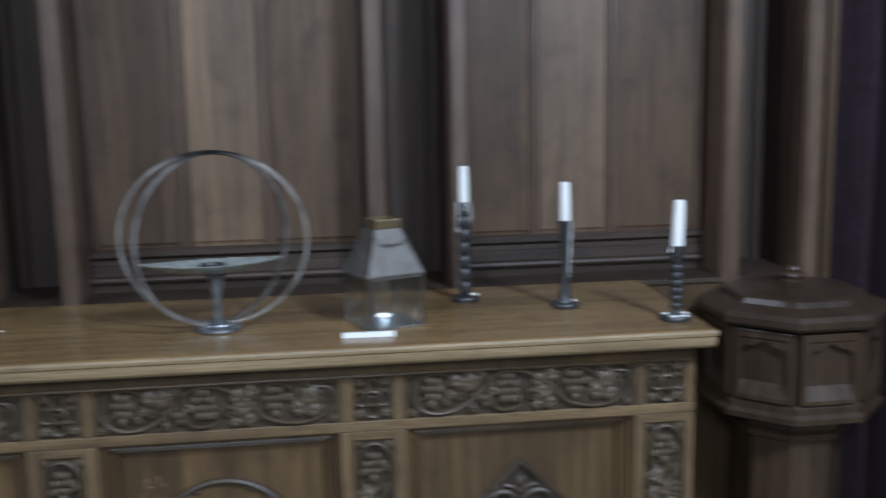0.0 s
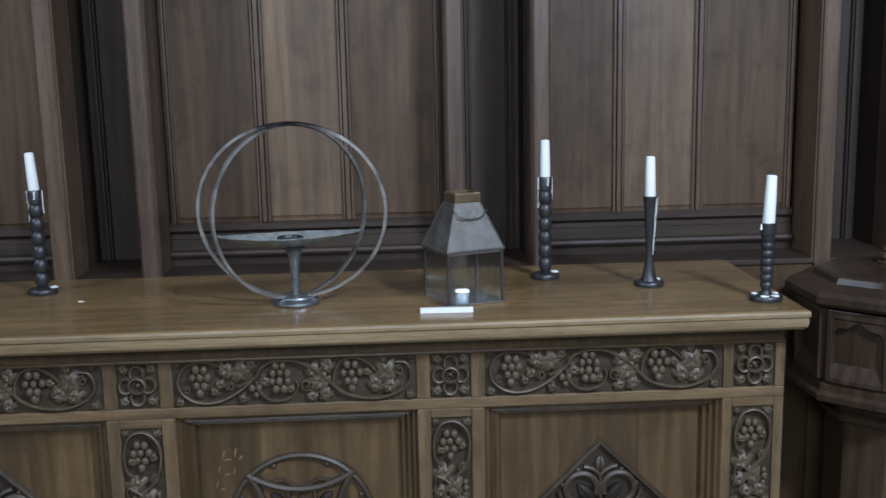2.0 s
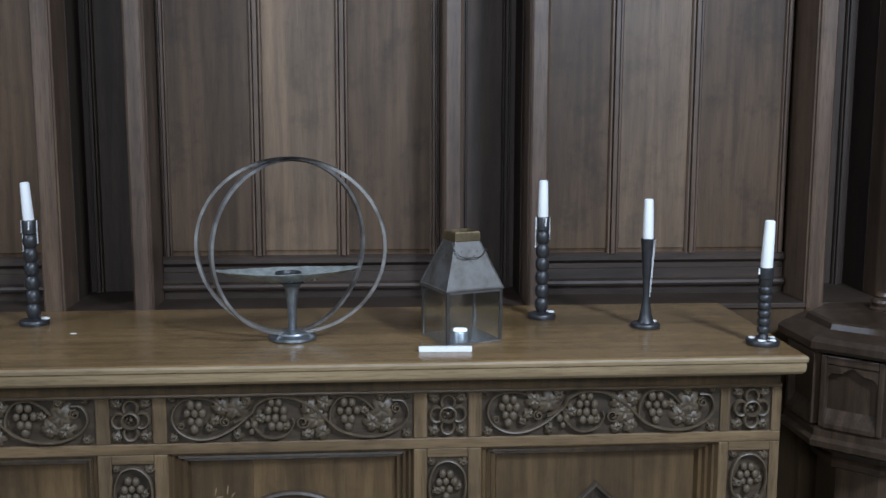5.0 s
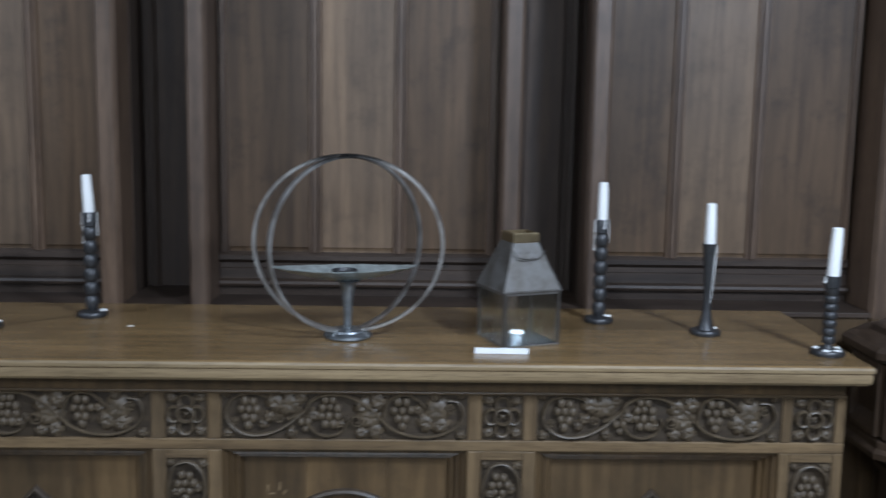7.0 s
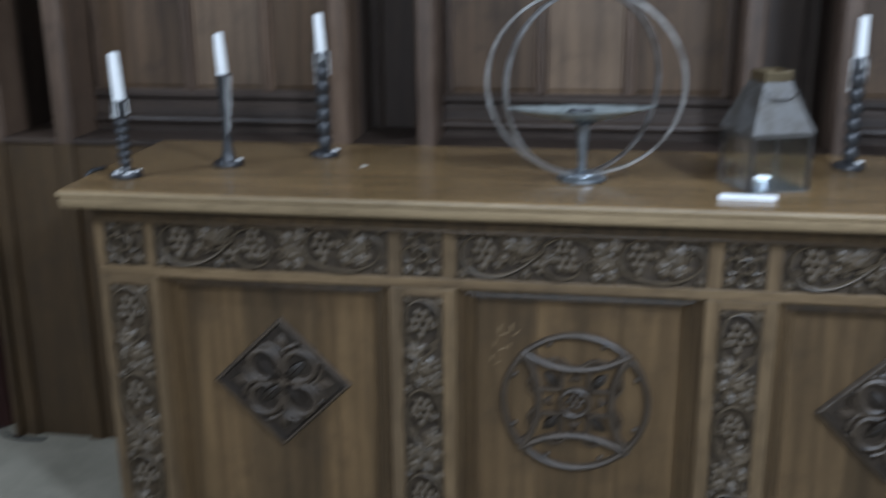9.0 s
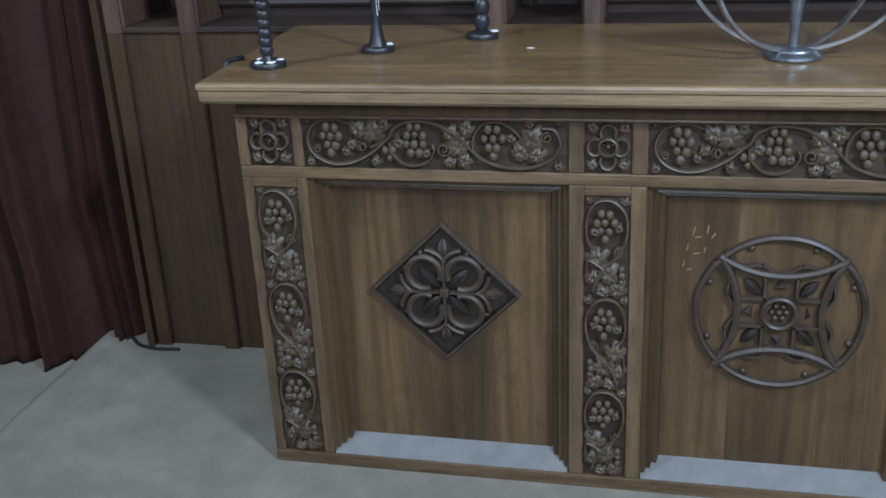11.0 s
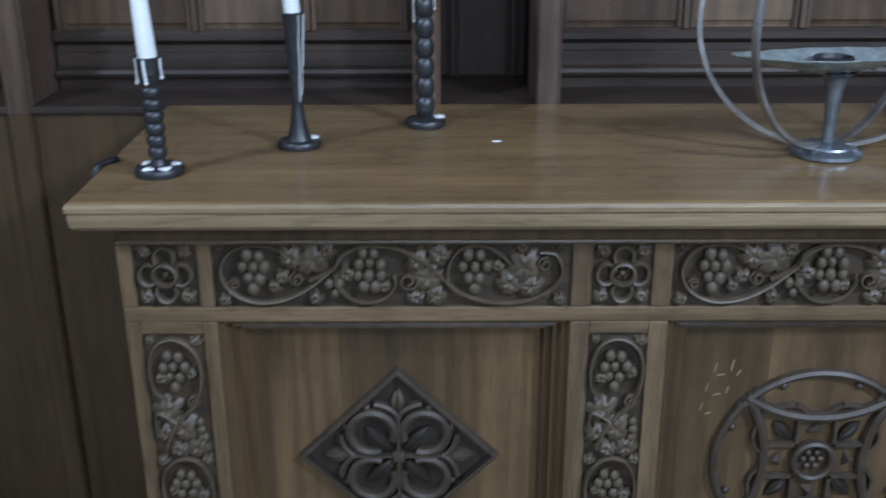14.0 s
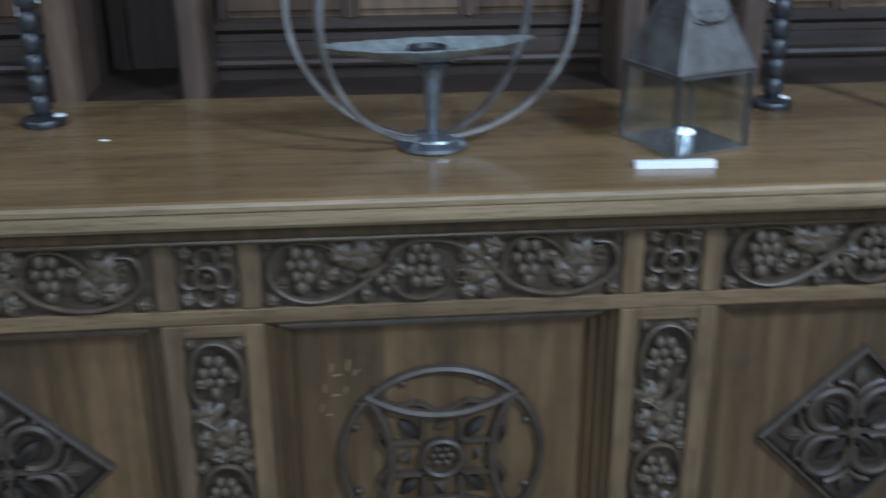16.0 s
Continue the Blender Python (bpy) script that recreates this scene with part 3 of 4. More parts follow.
def vine_stile(w, h):
    """Upright vine: three rings with a bunch in each, leaves and small bunches between, a leaf at the foot."""
    rng = random.Random(11)
    pieces = []
    step = h / 3.0
    for k in range(3):
        z = h - step * (k + 0.5)
        side = 1 if k % 2 == 0 else -1
        ring = [(0.5 + side * a, (z + step * b) / h) for a, b in ((-0.30, -0.42), (-0.10, -0.22), (0.26, -0.06), (0.44, 0.14), (0.40, 0.36), (0.10, 0.48), (-0.26, 0.45), (-0.44, 0.28), (-0.42, 0.08), (-0.24, 0.0))]
        stem(pieces, ring, w, h, 0.0040, 0.75)
        stem(pieces, [(0.5 - 0.05 * side, (z - step * 0.2) / h), (0.5 - 0.40 * side, (z - step * 0.12) / h), (0.5 - 0.44 * side, (z - step * 0.32) / h)], w, h, 0.0034)
        curl(pieces, w * (0.5 + 0.28 * side), z - step * 0.03, 0.012, 1.0 + k, side)
        pieces += [("grape", g) for g in grapes(w * 0.47, z + step * 0.34, 0.003, 0.0096, (2, 3, 2, 1), rng)]
        pieces += [("grape", g) for g in grapes(w * (0.5 + 0.34 * side), z - step * 0.20, 0.003, 0.0080, (1, 1, 1), rng)]
        leaves(pieces, [(0.5 - 0.22 * side, (z - 0.10 * step) / h, 0.024, 0.5 + k), (0.5 + 0.04 * side, (z - 0.26 * step) / h, 0.026, 2.0 + k), (0.5 - 0.30 * side, (z - 0.30 * step) / h, 0.019, 4.0), (0.5 + 0.24 * side, (z - 0.42 * step) / h, 0.021, 1.0), (0.5 - 0.10 * side, (z - 0.44 * step) / h, 0.018, 3.0), (0.5 + 0.40 * side, (z + 0.46 * step) / h, 0.011, 0.0), (0.5 - 0.40 * side, (z + 0.47 * step) / h, 0.011, 2.0), (0.5 + 0.26 * side, (z + 0.20 * step) / h, 0.012, 1.2), (0.5 - 0.26 * side, (z + 0.16 * step) / h, 0.013, 3.3)], w, h)
    return pieces


def rosette(w, h):
    """Square boss: a ring with a button, four hooped petals round it, a leaf in each corner."""
    pieces = []
    cx, cz = w / 2, h / 2
    keep(pieces, "rosette_ring", lambda bm: sweep(bm, arc(cx, cz, 0.0195, 0.0195, 0, 345, -0.004, 23), 0.0042, 0.011, True, sides=7))
    keep(pieces, "rosette_bead", lambda bm: ball(bm, cx, 0.003, cz, 0.0075, 0.009))
    for k in range(5):
        a = k * math.tau / 5 + 0.3
        keep(pieces, "rosette_bead", lambda bm: ball(bm, cx + 0.0105 * math.cos(a), 0.006, cz + 0.0105 * math.sin(a), 0.0048, 0.006))
    for k in range(4):
        b = k * math.pi / 2
        px, pz = cx + 0.0275 * math.cos(b), cz + 0.0315 * math.sin(b)
        keep(pieces, "rosette_petal", lambda bm: sweep(bm, arc(px, pz, 0.0165, 0.0185, math.degrees(b) + 125, math.degrees(b) - 125, -0.001, 18), 0.0042, 0.010, sides=7))
        a = math.pi / 4 + b
        keep(pieces, "rosette_leaf", lambda bm: leaf_shape(bm, cx + 0.0335 * math.copysign(1, math.cos(a)), cz + 0.0420 * math.copysign(1, math.sin(a)), 0.0165, a, 0.006, 5, 0.014, 1.1))
    return pieces


grape_mesh = bpy.data.meshes.new("grape")
bm = bmesh.new()
ball(bm, 0, 0, 0, 1.0)
bm.to_mesh(grape_mesh)
bm.free()
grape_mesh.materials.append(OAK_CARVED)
grape_mesh.shade_smooth()


def carved(pieces, places, lift_z):
    """The same carving at several places; the meshes are shared."""
    shared = {}
    for at, x in enumerate(places):
        for i, (name, piece) in enumerate(pieces):
            if name == "grape":
                gx, gy, gz, r = piece
                ob = link("grape", grape_mesh, table, "", (x + gx, gy, lift_z + gz))
                ob.scale = (r, r, r * 1.22)
            elif at == 0:
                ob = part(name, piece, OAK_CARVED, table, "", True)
                ob.location = (x, 0, lift_z)
                shared[i] = ob.data
            else:
                link(name, shared[i], table, "", (x, 0, lift_z))


carved(vine_frieze(0.596, 0.118), [-1.076, -0.298, 0.476], 0.791)
carved(vine_stile(0.100, 0.725), [-1.211, -0.437, 0.337, 1.111], 0.008)
carved(rosette(0.1, 0.118), [-1.211, -0.437, 0.337, 1.111], 0.791)


def pointed_leaf(bm, x, z, long, wide, turn, y, rise):
    """A pointed leaf, ridged along its middle, from a foot at (x, z)."""
    c, s = math.cos(turn), math.sin(turn)
    rows = []
    for k in range(9):
        u = k / 8
        half = wide * math.sin(math.pi * min(1, u * 0.94 + 0.06)) ** 0.8
        rows.append([(x + u * long * c - v * half * s, y - up * rise * (0.35 + 0.65 * math.sin(math.pi * min(1, u + 0.1))), z + u * long * s + v * half * c) for v, up in ((-1, 0.0), (-0.8, 0.7), (-0.15, 0.75), (0, 1.0), (0.15, 0.75), (0.8, 0.7), (1, 0.0))])
    rings(bm, rows, False, False)


def diamond_tracery():
    """Square frame on its corner round a deeply cut quatrefoil; a leaf in each lobe and in each corner."""
    bm = bmesh.new()
    r, z = 0.187, 0.183
    corners = [(r, 0), (0, z), (-r, 0), (0, -z)]
    rings(bm, [[(a * f, d, b * f) for a, b in corners] for f, d in ((1.0, 0.0), (0.995, -0.013), (0.965, -0.018), (0.93, -0.017), (0.895, -0.003), (0.89, 0.0))], True, False)
    y = -0.006
    for k in range(4):
        deg = 45 + k * 90
        a = radians(deg)
        cx, cz = 0.069 * math.cos(a), 0.069 * math.sin(a)
        sweep(bm, arc(cx, cz, 0.0415, 0.0415, deg + 158, deg - 158, y, 26), 0.0098, 0.013, sides=8)
        for sgn in (-1, 1):
            sweep(bm, arc(cx, cz, 0.0600, 0.0600, deg + sgn * 50, deg + sgn * 104, y, 12), 0.0070, 0.011, sides=8)
        pointed_leaf(bm, 0.018 * math.cos(a), 0.018 * math.sin(a), 0.068, 0.0165, a, -0.002, 0.021)
        b = k * math.pi / 2
        ex, ez = math.cos(b), math.sin(b)
        pointed_leaf(bm, 0.090 * ex, 0.090 * ez, 0.050, 0.0140, b, -0.002, 0.017)
        sweep(bm, [(0.012 * ex, y - 0.002, 0.012 * ez), (0.05 * ex, y - 0.003, 0.05 * ez), (0.094 * ex, y, 0.094 * ez)], 0.0050, 0.010, sides=6)
        for sgn in (-1, 1):
            c, d = radians(deg + sgn * 90), radians(deg)
            ex2, ez2 = 0.118 * math.cos(d) + 0.030 * math.cos(c), 0.118 * math.sin(d) + 0.030 * math.sin(c)
            ball(bm, ex2 * 0.93, -0.004, ez2 * 0.93, 0.009, 0.008)
    box(bm, -0.011, 0.011, -0.019, 0.0, -0.011, 0.011, 0.003)
    return bm


def round_tracery():
    """Ring with four bows that meet on its diagonals, a square lattice between them and a pierced flower in the middle."""
    bm = bmesh.new()
    r, y = 0.191, -0.004
    sweep(bm, arc(0, 0, r - 0.007, r - 0.007, 0, 352.5, y, 47), 0.0085, 0.013, True, sides=8)
    d, q = 0.3255, 0.2335
    for k in range(4):
        b = k * 90
        ex, ez = math.cos(radians(b)), math.sin(radians(b))
        px, pz = -ez, ex
        sweep(bm, arc(d * ex, d * ez, q, q, b + 180 - 36, b + 180 + 36, y - 0.002, 22), 0.0100, 0.013, sides=8)
        for t in (-23.5, 0, 23.5):
            mid = radians(b + 180 + t)
            sweep(bm, [(d * ex + (q - 0.011 + 0.009 * math.cos(math.pi * w)) * math.cos(mid + radians(11.5 * w)), y + 0.001, d * ez + (q - 0.011 + 0.009 * math.cos(math.pi * w)) * math.sin(mid + radians(11.5 * w))) for w in (-1, -0.75, -0.5, -0.25, 0, 0.25, 0.5, 0.75, 1)], 0.0050, 0.010, sides=6)
        for t in (-24, 24):
            a = radians(b + t)
            ball(bm, (r - 0.021) * math.cos(a), y + 0.002, (r - 0.021) * math.sin(a), 0.0085, 0.009)
        for sgn in (-1, 1):
            off = 0.0345 * sgn
            sweep(bm, [(off * px + 0.030 * ex, y, off * pz + 0.030 * ez), (off * px + 0.094 * ex, y, off * pz + 0.094 * ez)], 0.0060, 0.011, sides=6)
        # a small pyramid in each arm and a sloping block in each corner of the lattice
        pyramid = [(0.058, -0.017), (0.058, 0.017), (0.086, 0.0)]
        rings(bm, [[((m * f + 0.0673 * (1 - f)) * ex + n * f * px, yy, (m * f + 0.0673 * (1 - f)) * ez + n * f * pz) for m, n in pyramid] for f, yy in ((1, 0.0), (0.25, -0.013))])
        c = radians(b + 45)
        pointed_leaf(bm, 0.062 * math.cos(c), 0.062 * math.sin(c), 0.052, 0.0145, c, -0.001, 0.012)
    sweep(bm, arc(0, 0, 0.0365, 0.0365, 0, 345, y - 0.003, 23), 0.0070, 0.012, True, sides=8)
    ball(bm, 0, y + 0.001, 0, 0.0075, 0.009)
    for k in range(6):
        a = k * math.tau / 6
        ball(bm, 0.0165 * math.cos(a), y + 0.002, 0.0165 * math.sin(a), 0.0078, 0.009)
    return bm


for x in (-0.777, 0.777):
    # flat plate in dark oak paints the depth shade behind each diamond
    part("diamond_ground", rings(bmesh.new(), [[(x + 0.178 * f, y, 0.463), (x, y, 0.463 + 0.174 * f), (x - 0.178 * f, y, 0.463), (x, y, 0.463 - 0.174 * f)] for f, y in ((1, 0.056), (0.99, 0.053))]), OAK_HOLLOW_SHADE, table, "flat dark plate painting the shade behind the carved diamond")
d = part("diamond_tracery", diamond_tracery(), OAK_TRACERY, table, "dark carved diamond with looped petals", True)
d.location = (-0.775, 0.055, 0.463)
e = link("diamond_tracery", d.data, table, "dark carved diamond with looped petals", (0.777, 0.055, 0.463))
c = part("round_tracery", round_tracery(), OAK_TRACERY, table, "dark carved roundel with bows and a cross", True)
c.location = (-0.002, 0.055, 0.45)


# ---- candlesticks ----
def candle(place, height, radius, lean, kind, group):
    ob = part("candle", lathe(bmesh.new(), [(radius * 0.96, 0), (radius, 0.004), (radius * 0.93, height * 0.6), (radius * 0.84, height - 0.003), (radius * 0.6, height), (0.002, height + 0.0005)], 24), WAX, None, "", True)
    tagged(ob, "short white taper candle, unlit, in a candlestick", "candle", "candles on the table")
    ob.matrix_world = Matrix.Translation(place) @ pose(0, 0, 0, 0, lean, 0)
    wick = part("wick", lathe(bmesh.new(), [(0.0009, height - 0.002), (0.0009, height + 0.003), (0.0005, height + 0.004)], 6), CABLE, ob)
    return ob


def stick_base(r=0.041, h=0.014):
    return lathe(bmesh.new(), [(r * 0.97, 0), (r, 0.003), (r, h * 0.7), (r * 0.94, h), (r * 0.5, h + 0.002), (0.012, h + 0.004)], 36)


def wax_blob(st, a, r, z, size, turn):
    """A frozen splash of wax on a foot."""
    bm = bmesh.new()
    a = radians(a - turn)
    for k, (da, f) in enumerate(((0.0, 1.0), (0.28, 0.7), (-0.24, 0.62), (0.1, 0.5))):
        ball(bm, (r - 0.003 * k) * math.cos(a + da), (r - 0.003 * k) * math.sin(a + da), z, size * f, size * f)
    for v in bm.verts:
        v.co.z = z + (v.co.z - z) * 0.42
    part("wax_splash", bm, WAX, st, "white wax dripped on the foot", True)


def wax_run(st, a, radius_at, z0, z1, turn, wide=0.0017):
    """A thin run of wax down the side from z0 to z1, with a drop at its end."""
    a = radians(a - turn)
    pts = [((radius_at(z) + 0.0008) * math.cos(a + 0.05 * math.sin(90 * z)), (radius_at(z) + 0.0008) * math.sin(a + 0.05 * math.sin(90 * z)), z) for z in (z0 + (z1 - z0) * k / 9 for k in range(10))]
    bm = sweep(bmesh.new(), pts, wide, wide * 0.8, face=(math.cos(a), math.sin(a), 0.01), sides=7)
    ball(bm, *pts[-1], wide * 1.5)
    part("wax_run", bm, WAX, st, "white run of wax", True)


def twisted_stick(place, turn):
    """Tall stick: a stack of rolled bulges with a square-edged cup."""
    st = thing("candlestick", "tall dark iron candlestick with stacked bulges", "candlestick", place, turn, "candlesticks on the table")
    part("base", stick_base(0.040), IRON, st, "", True)
    prof = [(0.013, 0.014)]
    n, z0, z1 = 6, 0.020, 0.252
    for k in range(n * 8 + 1):
        u = k / (n * 8)
        prof.append((0.0128 + 0.0066 * abs(math.sin(math.pi * n * u)) ** 0.6, z0 + (z1 - z0) * u))
    part("stem", lathe(bmesh.new(), prof, 28), IRON, st, "", True)
    part("cup", lathe(bmesh.new(), [(0.013, 0.250), (0.018, 0.254), (0.019, 0.288), (0.0175, 0.291), (0.014, 0.291), (0.0135, 0.284)], 28), IRON, st, "", True)
    for a, low in ((190, 0.258), (170, 0.205), (-75, 0.268), (10, 0.228)):
        wax_run(st, a, lambda z: 0.0192, 0.289, low, turn)
    wax_blob(st, 22, 0.030, 0.0145, 0.0115, turn)
    return st


def trumpet_stick(place, turn):
    """Middle stick: a waisted flare like a slim trumpet."""
    st = thing("candlestick", "slim dark iron candlestick flared like a trumpet", "candlestick", place, turn, "candlesticks on the table")
    part("base", stick_base(0.040, 0.013), IRON, st, "", True)
    part("stem", lathe(bmesh.new(), [(0.024, 0.013), (0.020, 0.022), (0.0155, 0.042), (0.0115, 0.068), (0.0095, 0.085), (0.0105, 0.12), (0.014, 0.18), (0.0175, 0.225), (0.0195, 0.246), (0.0185, 0.247), (0.0145, 0.246), (0.014, 0.238)], 32), IRON, st, "", True)
    for a, low in ((-20, 0.10), (-52, 0.088), (8, 0.15)):
        wax_run(st, a, lambda z: 0.0098 + 0.0098 * max(0, (z - 0.085) / 0.161) ** 1.1, 0.243, low, turn, 0.0008)
    wax_blob(st, 30, 0.029, 0.0135, 0.0105, turn)
    return st


def beaded_stick(place, turn, runs):
    """Short stick: polished beads under a banded cup."""
    st = thing("candlestick", "short dark iron candlestick with polished beads", "candlestick", place, turn, "candlesticks on the table")
    part("base", stick_base(0.042, 0.014), IRON, st, "", True)
    prof = [(0.016, 0.014), (0.0125, 0.022)]
    n, z0, z1 = 6, 0.028, 0.152
    for k in range(n * 8 + 1):
        u = k / (n * 8)
        prof.append((0.0112 + 0.0048 * abs(math.sin(math.pi * n * u)) ** 0.55 + 0.002 * u, z0 + (z1 - z0) * u))
    part("stem", lathe(bmesh.new(), prof, 28), IRON, st, "", True)
    part("cup", lathe(bmesh.new(), [(0.013, 0.150), (0.0165, 0.155), (0.0175, 0.17), (0.0195, 0.172), (0.0195, 0.198), (0.0175, 0.2), (0.0145, 0.2), (0.014, 0.192)], 28), IRON, st, "", True)
    for a, low in runs:
        wax_run(st, a, lambda z: 0.0196, 0.198, low, turn, 0.0022)
    for a in (-120, -55, 20, 150):
        wax_blob(st, a, 0.029, 0.0145, 0.0085, turn)
    return st


for x, y, turn, lean in ((-0.727, 0.393, 10, -3.0), (0.686, 0.390, -20, 0.0)):
    twisted_stick((x, y, TOP), turn)
    candle((x, y, TOP + 0.284), 0.110, 0.0145, lean, "", "")
for x, y, turn, lean in ((-0.957, 0.242, 160, -3.0), (0.951, 0.252, 0, -0.5)):
    trumpet_stick((x, y, TOP), turn)
    candle((x, y, TOP + 0.238), 0.116, 0.0145, lean, "", "")
for x, y, turn, lean in ((-1.174, 0.075, 30, -2.5), (1.200, 0.040, 60, 2.0)):
    beaded_stick((x, y, TOP), turn, ((185, 0.158), (-95, 0.160), (-5, 0.166), (80, 0.165)) if x < 0 else ((195, 0.185),))
    candle((x, y, TOP + 0.192), 0.128, 0.0155, lean, "", "")


# ---- hoop lamp with a dish ----
lamp = thing("hoop_chalice", "two crossed steel hoops round a silver dish on a stem", "chalice symbol", (-0.005, 0.175, TOP))
part("base", lathe(bmesh.new(), [(0.058, 0), (0.062, 0.004), (0.061, 0.010), (0.052, 0.015), (0.046, 0.017), (0.044, 0.021), (0.020, 0.024), (0.012, 0.026)], 40), PEWTER, lamp, "", True)
part("stem", lathe(bmesh.new(), [(0.0125, 0.022), (0.0105, 0.03), (0.0105, 0.05), (0.0125, 0.085), (0.0155, 0.118), (0.0185, 0.136), (0.024, 0.144), (0.034, 0.150)], 24), PEWTER, lamp, "", True)


def hoop(radius, turn, wide):
    bm = bmesh.new()
    n = 96
    m = pose(0, 0, 0.018 + radius, 0, 0, turn)
    loops = []
    for k in range(n + 1):
        a = k * math.tau / n
        loops.append([m @ Vector(((radius + dr) * math.sin(a), dy, -(radius + dr) * math.cos(a))) for dr, dy in ((-0.0038, -wide), (0.0038, -wide), (0.0048, 0), (0.0038, wide), (-0.0038, wide), (-0.0048, 0))])
    rings(bm, loops, True, False)
    bmesh.ops.remove_doubles(bm, verts=bm.verts, dist=1e-5)
    return bm


part("hoop", hoop(0.2260, -4, 0.006), STEEL_BAND, lamp, "weathered steel hoop", True).scale = (1.075, 1, 1)
part("hoop", hoop(0.2245, 35, 0.006), STEEL_BAND, lamp, "weathered steel hoop", True)


def dish():
    """A shallow leaf-shaped dish with pointed ends, open above."""
    bm = bmesh.new()
    loops = []
    for f, z in ((0.12, 0.0), (0.3, 0.004), (0.55, 0.011), (0.8, 0.021), (1.0, 0.032), (1.0, 0.034), (0.93, 0.033), (0.75, 0.025), (0.5, 0.016), (0.2, 0.010)):
        loop = []
        for k in range(48):
            a = k * math.tau / 48
            c, s = math.cos(a), math.sin(a)
            loop.append((0.186 * f * c, 0.062 * f * s * (1 - 0.42 * c * c), z + 0.006 * (abs(c) ** 3) * f + 0.0007 * math.sin(16 * a) * f * f))
        loops.append(loop)
    rings(bm, loops)
    return bm


bowl = part("dish", dish(), SILVER, lamp, "bright silver leaf-shaped dish with pointed ends", True)
bowl.matrix_local = pose(-0.008, 0, 0.147, 0, 0, 7)
boss = bmesh.new()
for k in range(40):
    a, f = k * 2.4, 0.35 + 0.65 * (k / 40)
    ball(boss, 0.082 * f * math.cos(a), 0.036 * f * math.sin(a), 0.004 + 0.010 * f, 0.0052 + 0.0015 * math.sin(3.1 * k))
part("ornament", boss, PEWTER, bowl, "beaded ornament under the dish", True)
part("wick_cup", lathe(bmesh.new(), [(0.030, 0.010), (0.033, 0.014), (0.034, 0.030), (0.030, 0.031), (0.028, 0.022), (0.01, 0.020)], 28), IRON, bowl, "small dark oil cup in the dish", True)


# ---- glass lantern ----
lantern = thing("lantern", "square glass candle lantern with a tin roof and brass cap", "lantern", (0.434, 0.155, TOP), 21)
A = 0.079
part("base_plate", boxed(-A, A, -A, A, 0.0, 0.007, 0.0015), CUP, lantern)
for sx in (-1, 1):
    for sy in (-1, 1):
        part("corner_bar", boxed(*sorted((sx * A, sx * (A - 0.008))), *sorted((sy * A, sy * (A - 0.008))), 0.007, 0.140, 0.0008), WIRE, lantern)
for k in range(4):
    pane = part("pane", boxed(-A + 0.008, A - 0.008, -0.001, 0.001, 0.007, 0.140), GLASS, lantern, "clear glass pane")
    pane.matrix_local = pose(0, 0, 0, 0, 0, 90 * k) @ pose(0, -A + 0.0025, 0)
    pane.visible_shadow = False
    rail = part("eave_rail", boxed(-A + 0.008, A - 0.008, -0.0025, 0.0025, 0.134, 0.140, 0.0008), TIN, lantern)
    rail.matrix_local = pose(0, 0, 0, 0, 0, 90 * k) @ pose(0, -A + 0.0025, 0)
B = 0.0335
roof = bmesh.new()
rings(roof, [[(-r, -r, z), (r, -r, z), (r, r, z), (-r, r, z)] for r, z in ((A + 0.002, 0.140), (A + 0.003, 0.143), (A, 0.146), ((A + B) / 2, 0.203), (B, 0.262))])
for k in range(4):
    hip = part("roof_seam", sweep(bmesh.new(), [(-A - 0.001, -A - 0.001, 0.143), (-(A + B) / 2 - 0.0008, -(A + B) / 2 - 0.0008, 0.203), (-B - 0.0006, -B - 0.0006, 0.261)], 0.0018, 0.0018, face=(1, -1, 0.1), sides=6), TIN, lantern, "folded roof seam")
    hip.matrix_local = pose(0, 0, 0, 0, 0, 90 * k)
part("roof", roof, TIN, lantern, "sloping tinned sheet roof")
for k in range(4):
    for hx, hz in ((0, 0.237), (-0.012, 0.224), (0.012, 0.224), (0, 0.212), (-0.022, 0.236), (0.022, 0.236)):
        fr = (hz - 0.146) / (0.262 - 0.146)
        d = -(A + (B - A) * fr) - 0.0006
        hole = part("vent_hole", lathe(bmesh.new(), [(0.0028, 0.0), (0.0028, 0.0008)], 8), WIRE, lantern)
        hole.matrix_local = pose(0, 0, 0, 0, 0, 90 * k) @ pose(hx, d, hz, 75, 0, 0)
cap = bmesh.new()
rings(cap, [[(-r, -r, z), (r, -r, z), (r, r, z), (-r, r, z)] for r, z in ((B + 0.001, 0.260), (B + 0.002, 0.263), (B + 0.002, 0.282), (B, 0.285), (B - 0.004, 0.285), (B - 0.004, 0.270))])
part("cap", cap, BRASS, lantern, "square aged brass cap")
part("handle", sweep(bmesh.new(), [(-0.043, -0.036, 0.258), (-0.046, -0.045, 0.248), (-0.034, -0.058, 0.228), (-0.02, -0.060, 0.222), (0.02, -0.060, 0.222), (0.034, -0.058, 0.228), (0.046, -0.045, 0.240), (0.055, -0.04, 0.236)], 0.0016, 0.0016, face=(0.02, 1, 0.1), sides=6), WIRE, lantern, "bent wire handle hanging down")
tea = thing("tealight", "white tealight in a bright metal cup inside the lantern", "candle", (0.430, 0.140, TOP + 0.007))
part("cup", lathe(bmesh.new(), [(0.019, 0), (0.0205, 0.002), (0.021, 0.018), (0.0195, 0.018), (0.019, 0.004)], 28), CUP, tea, "", True)
part("wax", lathe(bmesh.new(), [(0.0186, 0.004), (0.0186, 0.021), (0.016, 0.0225), (0.003, 0.022)], 28), WAX, tea, "", True)
